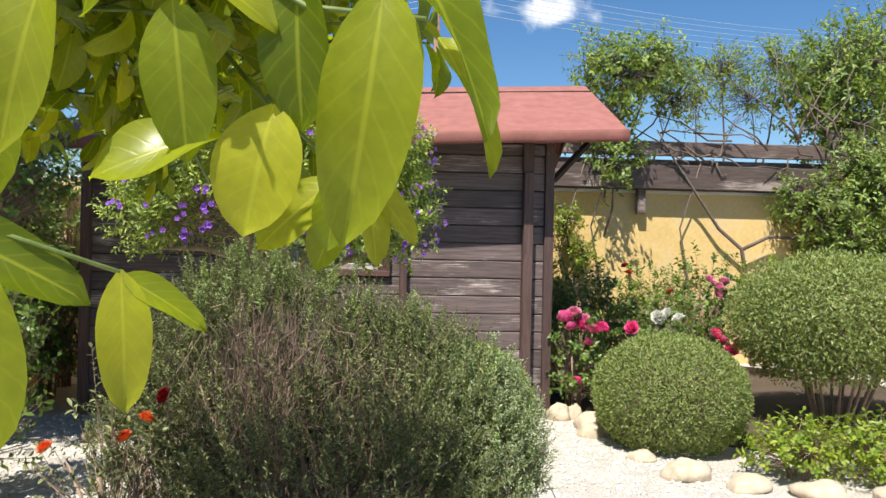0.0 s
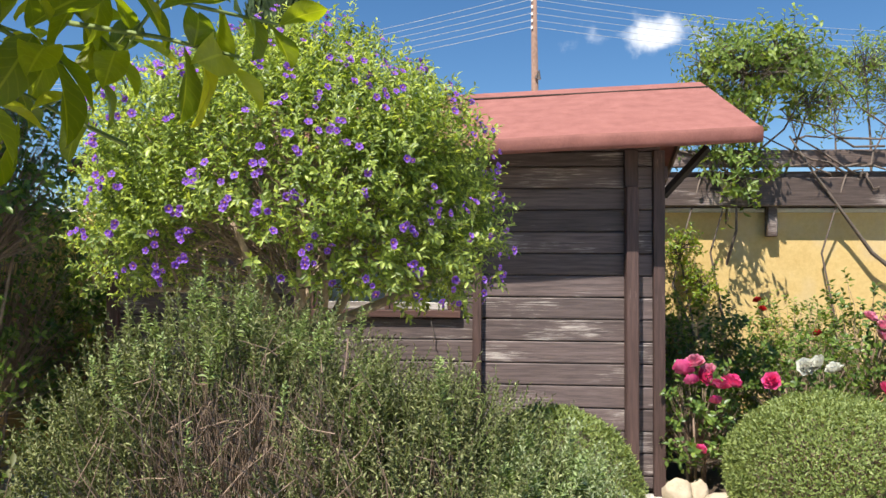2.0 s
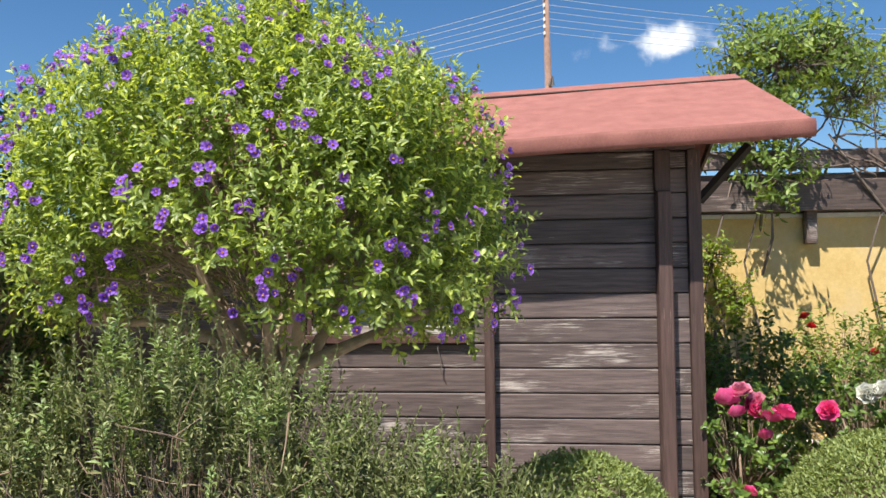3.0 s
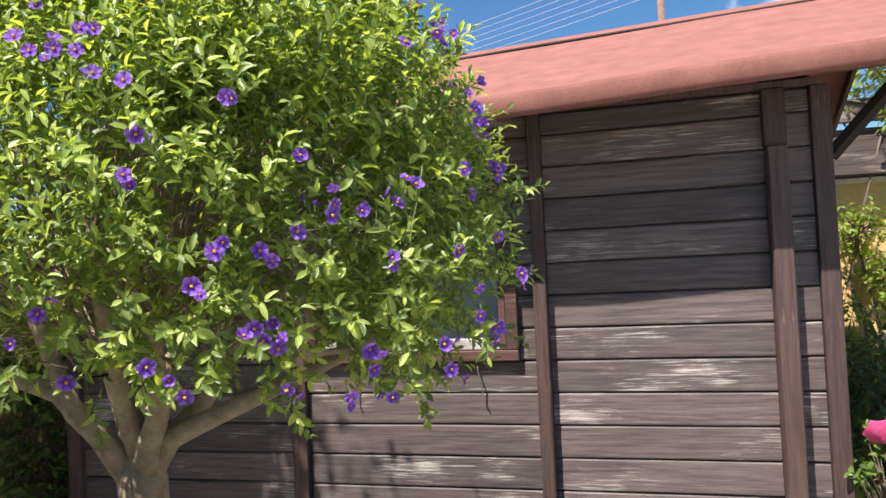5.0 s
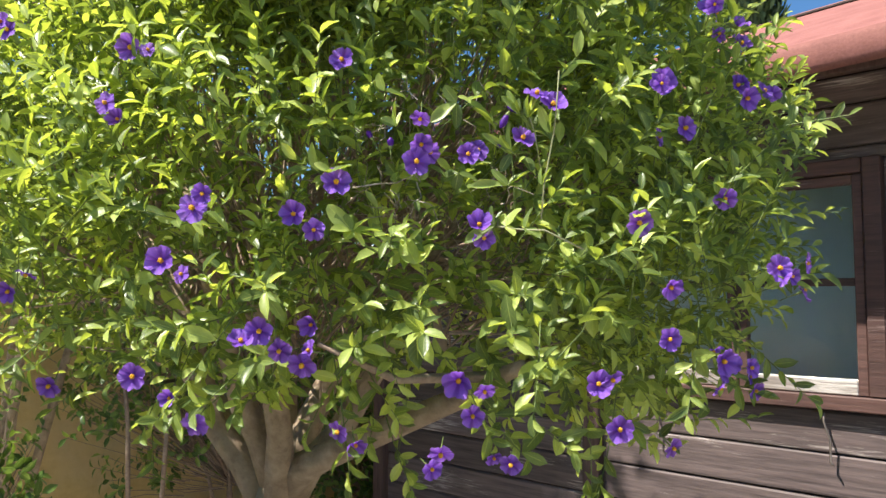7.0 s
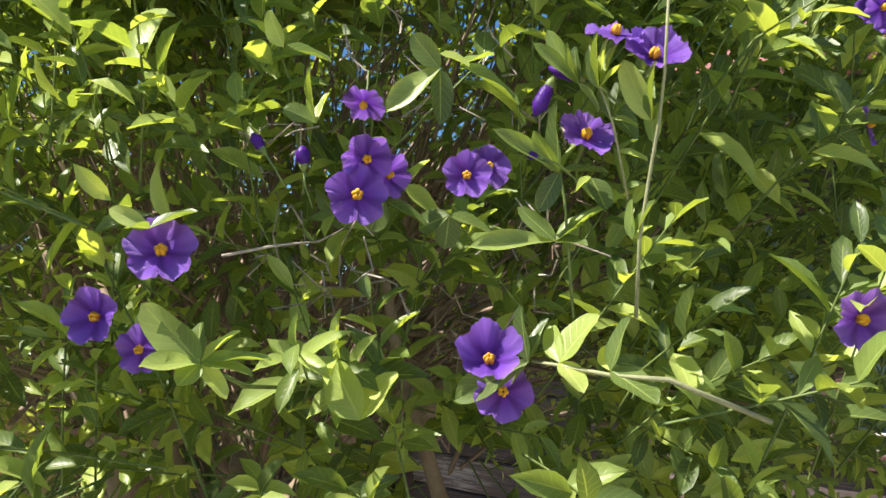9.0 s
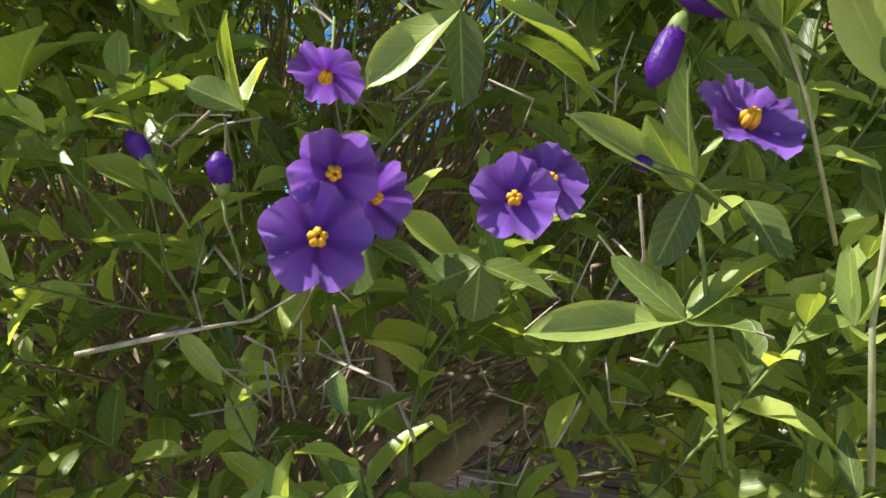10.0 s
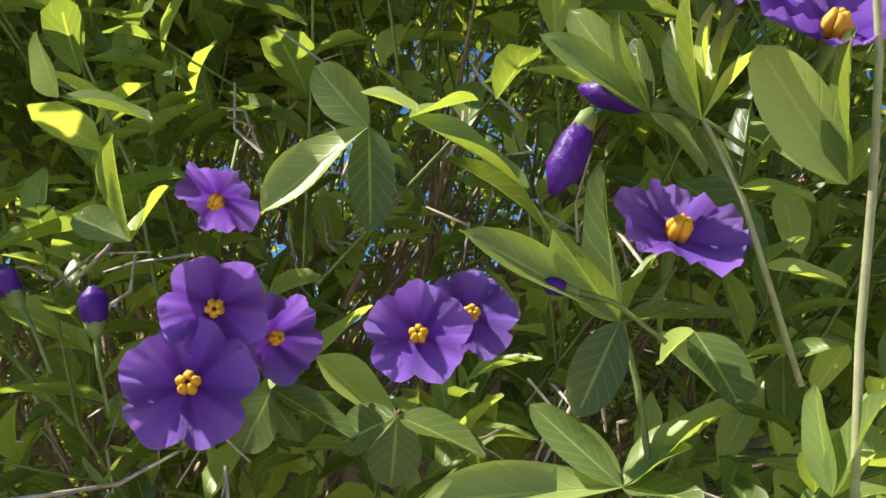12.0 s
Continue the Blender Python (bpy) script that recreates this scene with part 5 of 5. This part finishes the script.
night_sprig((0.270, 3.885, 1.581), (((0.276, 3.889, 1.601), 0.0077), ((0.289, 3.885, 1.571), 0.0133), ((0.262, 3.893, 1.590), 0.0070),))
night_sprig((0.109, 3.889, 1.550), (((0.115, 3.908, 1.574), 0.0246), ((0.090, 3.885, 1.579), 0.0224),))


def stem_of(name, pts, radii, mat):
    child(part(name, tube(pts, radii, 6), mat, smooth=True), tree)


stem_of("shoot", [(0.231, 3.966, 1.60), (0.234, 3.968, 1.639), (0.240, 3.969, 1.667), (0.249, 3.966, 1.694), (0.257, 3.960, 1.716), (0.267, 3.952, 1.76)], (0.0010, 0.0009, 0.0009, 0.0009, 0.0008, 0.0007), M_PALESTEM)
stem_of("shoot", [(0.194, 3.965, 1.60), (0.193, 3.963, 1.664), (0.193, 3.960, 1.678), (0.200, 3.964, 1.683), (0.206, 3.965, 1.689)], (0.0009, 0.0008, 0.0008, 0.0006, 0.0005), M_STEM)
stem_of("shoot", [(0.226, 3.972, 1.66), (0.225, 3.963, 1.699), (0.224, 3.959, 1.709), (0.223, 3.953, 1.720), (0.225, 3.946, 1.735)], (0.0007, 0.0007, 0.0006, 0.0006, 0.0004), M_PALESTEM)
stem_of("shoot", [(0.238, 3.878, 1.584), (0.248, 3.879, 1.583), (0.271, 3.885, 1.579), (0.291, 3.890, 1.578), (0.31, 3.93, 1.56)], (0.0006, 0.0008, 0.0010, 0.0010, 0.0011), M_PALESTEM)
stem_of("shoot", [(0.090, 3.808, 1.584), (0.075, 3.84, 1.57), (0.03, 3.92, 1.56)], (0.0010, 0.0013, 0.0015), M_STEM)
stem_of("twig", [(0.05, 3.84, 1.640), (0.072, 3.861, 1.645), (0.078, 3.885, 1.648), (0.084, 3.903, 1.658)], (0.0010, 0.0009, 0.0007, 0.0005), M_PALETWIG)
night_sprig((0.078, 3.882, 1.648), (((0.076, 3.876, 1.655), 0.003), ((0.081, 3.884, 1.655), 0.003), ((0.074, 3.884, 1.652), 0.003)))
# half-closed and closed flowers: a furled violet tube in a green calyx on a stalk
for q, d, r, n in (((0.201, 3.945, 1.722), (-0.25, -0.35, -0.8), 0.0042, 0.020), ((0.214, 3.953, 1.722), (-0.75, -0.5, 0.45), 0.0034, 0.018), ((0.077, 3.876, 1.690), (0.2, -0.2, 0.9), 0.0042, 0.012), ((0.064, 3.858, 1.699), (-0.3, -0.4, 0.8), 0.0034, 0.012), ((0.189, 3.948, 1.685), (-0.6, -0.6, 0.3), 0.0022, 0.007)):
    d, q = Vector(d).normalized(), Vector(q)
    bud = child(part("bud", tube([q, q + d * n * 0.3, q + d * n * 0.7, q + d * n], (r * 0.45, r * 0.9, r, r * 0.25), 10), P_VIOLET, smooth=True), tree)
    for nm, pts, rad in (("calyx", [q - d * 0.003, q - d * 0.001, q + d * n * 0.22], (r * 0.2, r * 0.55, r * 0.75)), ("bud_stalk", [q - d * 0.016 + Vector((0.004, 0.002, -0.008)), q - d * 0.010, q - d * 0.002], (0.0006, 0.0006, 0.0009))):
        o = part(nm, tube(pts, rad, 8), M_STEM, smooth=True)
        o.parent = bud

# ---- lemon tree whose twigs hang over the path ----
rng = np.random.default_rng(81)
lemon = thing("lemon_tree", (-1.25, 0.9, 0), "lemon tree with broad bright green leaves and yellow fruit", "tree")
child(part("trunk", tube([(-1.25, 0.9, -0.05), (-1.23, 0.92, 0.6), (-1.2, 0.95, 1.2), (-1.1, 1.0, 1.7)], (0.08, 0.07, 0.06, 0.04), 9), M_BARK, smooth=True), lemon)
for e in ((-0.25, 1.45, 1.98), (-0.7, 1.6, 2.2), (-0.4, 0.7, 2.15), (-0.8, 0.4, 2.2), (-1.5, 1.4, 2.2), (0.0, 0.55, 1.75), (-0.2, 1.1, 1.95)):
    s, e = Vector((-1.15, 0.98, 1.5)), Vector(e)
    child(part("limb", tube([s, s.lerp(e, 0.4) + Vector((0, 0, 0.12)), s.lerp(e, 0.75) + Vector((0, 0, 0.10)), e], (0.035, 0.025, 0.015, 0.006), 6), M_BARK, smooth=True), lemon)
n = 4600
p = np.stack([rng.uniform(-1.7, 0.12, n), rng.uniform(0.35, 2.05, n), rng.uniform(1.5, 2.5, n)], 1)
lim = 0.10 - 0.10 * np.abs(p[:, 1] - 1.0)
lowz = np.where(p[:, 1] > 0.9, 1.60, 1.66)
ball = ((p[:, 0] + 0.75) / 1.02) ** 2 + ((p[:, 1] - 1.15) / 1.02) ** 2 + ((p[:, 2] - 1.88) / 0.52) ** 2
ok = (ball < 1) & (rng.uniform(size=n) < 0.8) & (p[:, 0] < lim) & (p[:, 2] > lowz + 0.10 * rng.normal(size=n) ** 2) & ((p[:, 1] < 1.35) | (rng.uniform(size=n) < 0.45))
p = p[ok]
ax = np.stack([rng.normal(0.4, 0.5, len(p)), rng.normal(0.0, 0.5, len(p)), rng.normal(-0.2, 0.5, len(p))], 1)
at, along, up, s = shoots(rng, p, ax, 5, rng.uniform(0.05, 0.12, len(p)), 0.8, 0.4)
along[:, 2] -= 0.35
sel = at[:, 2] > 1.57
at, along, up = at[sel], along[sel], np.abs(up[sel]) * np.array([0.3, 0.3, 1])
sz = rng.uniform(0.055, 0.10, len(at))
child(leaves("crown", at, along, up, sz, sz * 0.48, L_LEMON, BIG), lemon)
child(tubes("twig", p - unit(ax) * 0.16, p + unit(ax) * 0.08, 0.004, 0.002, M_STEM, sag=rng.normal(0, 0.01, p.shape)), lemon)


def near_leaf(base, tip, width, up):
    b, t = np.array([base]), np.array([tip])
    d = t - b
    ob = leaves("leaf", b, d, np.array([up]), np.linalg.norm(d, axis=1), width, L_LEMON, BIG, stuff=False)
    return child(ob, lemon)


# the hanging twigs nearest to the path: base, tip, width, upper side of each leaf
UPPER_TWIG = [((0.105, 0.4, 1.612), (0.085, 0.36, 1.405), 0.08, (0.2, -1, 0.3)),
              ((0.15, 0.4, 1.57), (0.205, 0.33, 1.475), 0.035, (0.6, -0.8, 0.2)),
              ((0.12, 0.36, 1.63), (0.2, 0.3, 1.5), 0.05, (0.5, -0.8, 0.3)),
              ((-0.03, 0.44, 1.49), (-0.13, 0.4, 1.465), 0.055, (0, -0.8, 0.6)),
              ((0.01, 0.45, 1.52), (-0.01, 0.42, 1.41), 0.075, (0.1, -1, 0.3)),
              ((0.07, 0.44, 1.46), (0.06, 0.43, 1.395), 0.035, (0, -1, 0.2)),
              ((-0.07, 0.42, 1.6), (-0.05, 0.4, 1.47), 0.06, (0.2, -1, 0.4)),
              ((-0.16, 0.4, 1.62), (-0.19, 0.36, 1.47), 0.06, (0.1, -1, 0.3)),
              ((0.03, 0.44, 1.64), (0.03, 0.42, 1.5), 0.06, (-0.2, -1, 0.3))]
LOWER_TWIG = [((-0.22, 0.36, 1.4), (-0.17, 0.33, 1.24), 0.085, (0.3, -1, 0.2)),
              ((-0.1, 0.4, 1.375), (-0.085, 0.38, 1.265), 0.042, (0.4, -0.9, 0.2)),
              ((-0.1, 0.4, 1.37), (-0.03, 0.4, 1.335), 0.026, (0.1, -0.8, 0.6)),
              ((-0.24, 0.38, 1.41), (-0.12, 0.38, 1.36), 0.05, (0, -0.9, 0.5)),
              ((-0.12, 0.42, 1.66), (0.02, 0.4, 1.6), 0.06, (0, -0.8, 0.6)),
              ((-0.25, 0.45, 1.58), (-0.22, 0.42, 1.44), 0.07, (0, -1, 0.3))]
FAR_TWIG = [((0.06, 0.72, 1.47), (0.02, 0.7, 1.37), 0.05, (0, -1, 0.3)),
              ((0.08, 0.72, 1.47), (0.105, 0.7, 1.38), 0.045, (0.4, -0.9, 0.3)),
              ((0.08, 0.73, 1.48), (0.15, 0.72, 1.41), 0.04, (0.2, -0.9, 0.4)),
              ((0.05, 0.7, 1.48), (-0.05, 0.68, 1.4), 0.06, (-0.1, -1, 0.3))]
for b, t, w, u in UPPER_TWIG + LOWER_TWIG + FAR_TWIG:
    near_leaf(b, t, w, u)
child(part("hanging_twig", tube([(-0.35, 0.6, 1.85), (-0.1, 0.46, 1.68), (0.04, 0.43, 1.60), (0.14, 0.40, 1.585)], (0.006, 0.004, 0.003, 0.002), 5), M_STEM, smooth=True), lemon)
child(part("hanging_twig", tube([(-0.5, 0.5, 1.75), (-0.32, 0.42, 1.5), (-0.24, 0.38, 1.42), (-0.10, 0.40, 1.373)], (0.006, 0.004, 0.003, 0.002), 5), M_STEM, smooth=True), lemon)
child(part("hanging_twig", tube([(-0.2, 0.95, 1.75), (-0.05, 0.80, 1.58), (0.07, 0.72, 1.475)], (0.005, 0.003, 0.002), 5), M_STEM, smooth=True), lemon)
P_LEMON = speckled("lemon_peel", (0.80, 0.42, 0.02), (0.86, 0.52, 0.04), 200.0, 0.4, 0.5, 0.002)
for q in ((-0.12, 1.45, 1.70), (-0.02, 0.85, 1.66), (-0.5, 1.6, 1.75)):
    bm = bmesh.new()
    bmesh.ops.create_uvsphere(bm, u_segments=14, v_segments=10, radius=0.03)
    for v in bm.verts:
        zn = v.co.z / 0.03
        v.co.z *= 1.25 + 0.25 * abs(zn) ** 6
    bmesh.ops.translate(bm, vec=q, verts=bm.verts)
    child(part("fruit", bm, P_LEMON, smooth=True), lemon)

# ---- stones and gravel ----
def stone(at, r, seed):
    bm = bmesh.new()
    bmesh.ops.create_icosphere(bm, subdivisions=3, radius=1.0)
    for v in bm.verts:
        k = 1 + 0.28 * noise.noise(v.co * 1.4 + Vector((seed, 0, 0))) + 0.08 * noise.noise(v.co * 4 + Vector((0, seed, 0)))
        v.co = Vector((v.co.x * r[0], v.co.y * r[1], v.co.z * r[2])) * k
    ob = part("rock", bm, M_ROCK, smooth=True)
    ob.location = at
    return tagged(ob, "cream coloured rough fieldstone edging the gravel path", "rock", "edging stones")


for i, (x, y, rx, rz) in enumerate(((1.50, 5.95, 0.10, 0.10), (1.63, 5.98, 0.07, 0.09), (1.72, 5.62, 0.17, 0.10), (1.62, 5.40, 0.11, 0.08), (1.80, 4.75, 0.10, 0.05), (1.95, 4.35, 0.15, 0.09), (2.25, 4.15, 0.14, 0.06), (2.6, 4.0, 0.16, 0.07), (3.0, 3.9, 0.14, 0.07), (-1.9, 5.2, 0.12, 0.08), (-1.5, 4.6, 0.12, 0.08))):
    stone((x, y, rz * 0.35), (rx, rx * 0.8, rz), i * 3.1)
rng = np.random.default_rng(91)
n = 7000
ico = bmesh.new()
bmesh.ops.create_icosphere(ico, subdivisions=1, radius=1.0)
iv = np.array([v.co[:] for v in ico.verts])
fi = np.array([[v.index for v in f.verts] for f in ico.faces])
ico.free()
px = np.stack([rng.uniform(-2.8, 2.2, n), rng.uniform(2.0, 6.0, n), np.full(n, 0.0)], 1)
px[:, 2] = [0.018 * noise.noise(Vector((a * 1.3, b * 1.3, 0))) + 0.004 for a, b, _ in px]
sz = rng.uniform(0.006, 0.016, n)
jit = rng.uniform(0.7, 1.25, (n, len(iv), 1))
v = px[:, None] + iv[None] * jit * sz[:, None, None] * np.array([1.2, 1.0, 0.7])
f = (fi[None] + (np.arange(n) * len(iv))[:, None, None]).reshape(-1, 3)
tagged(new("gravel", mesh_arrays("gravel", v.reshape(-1, 3), f, M_PEBBLE, smooth=False)), "loose pale gravel stones on the path", "gravel", kind="stuff")
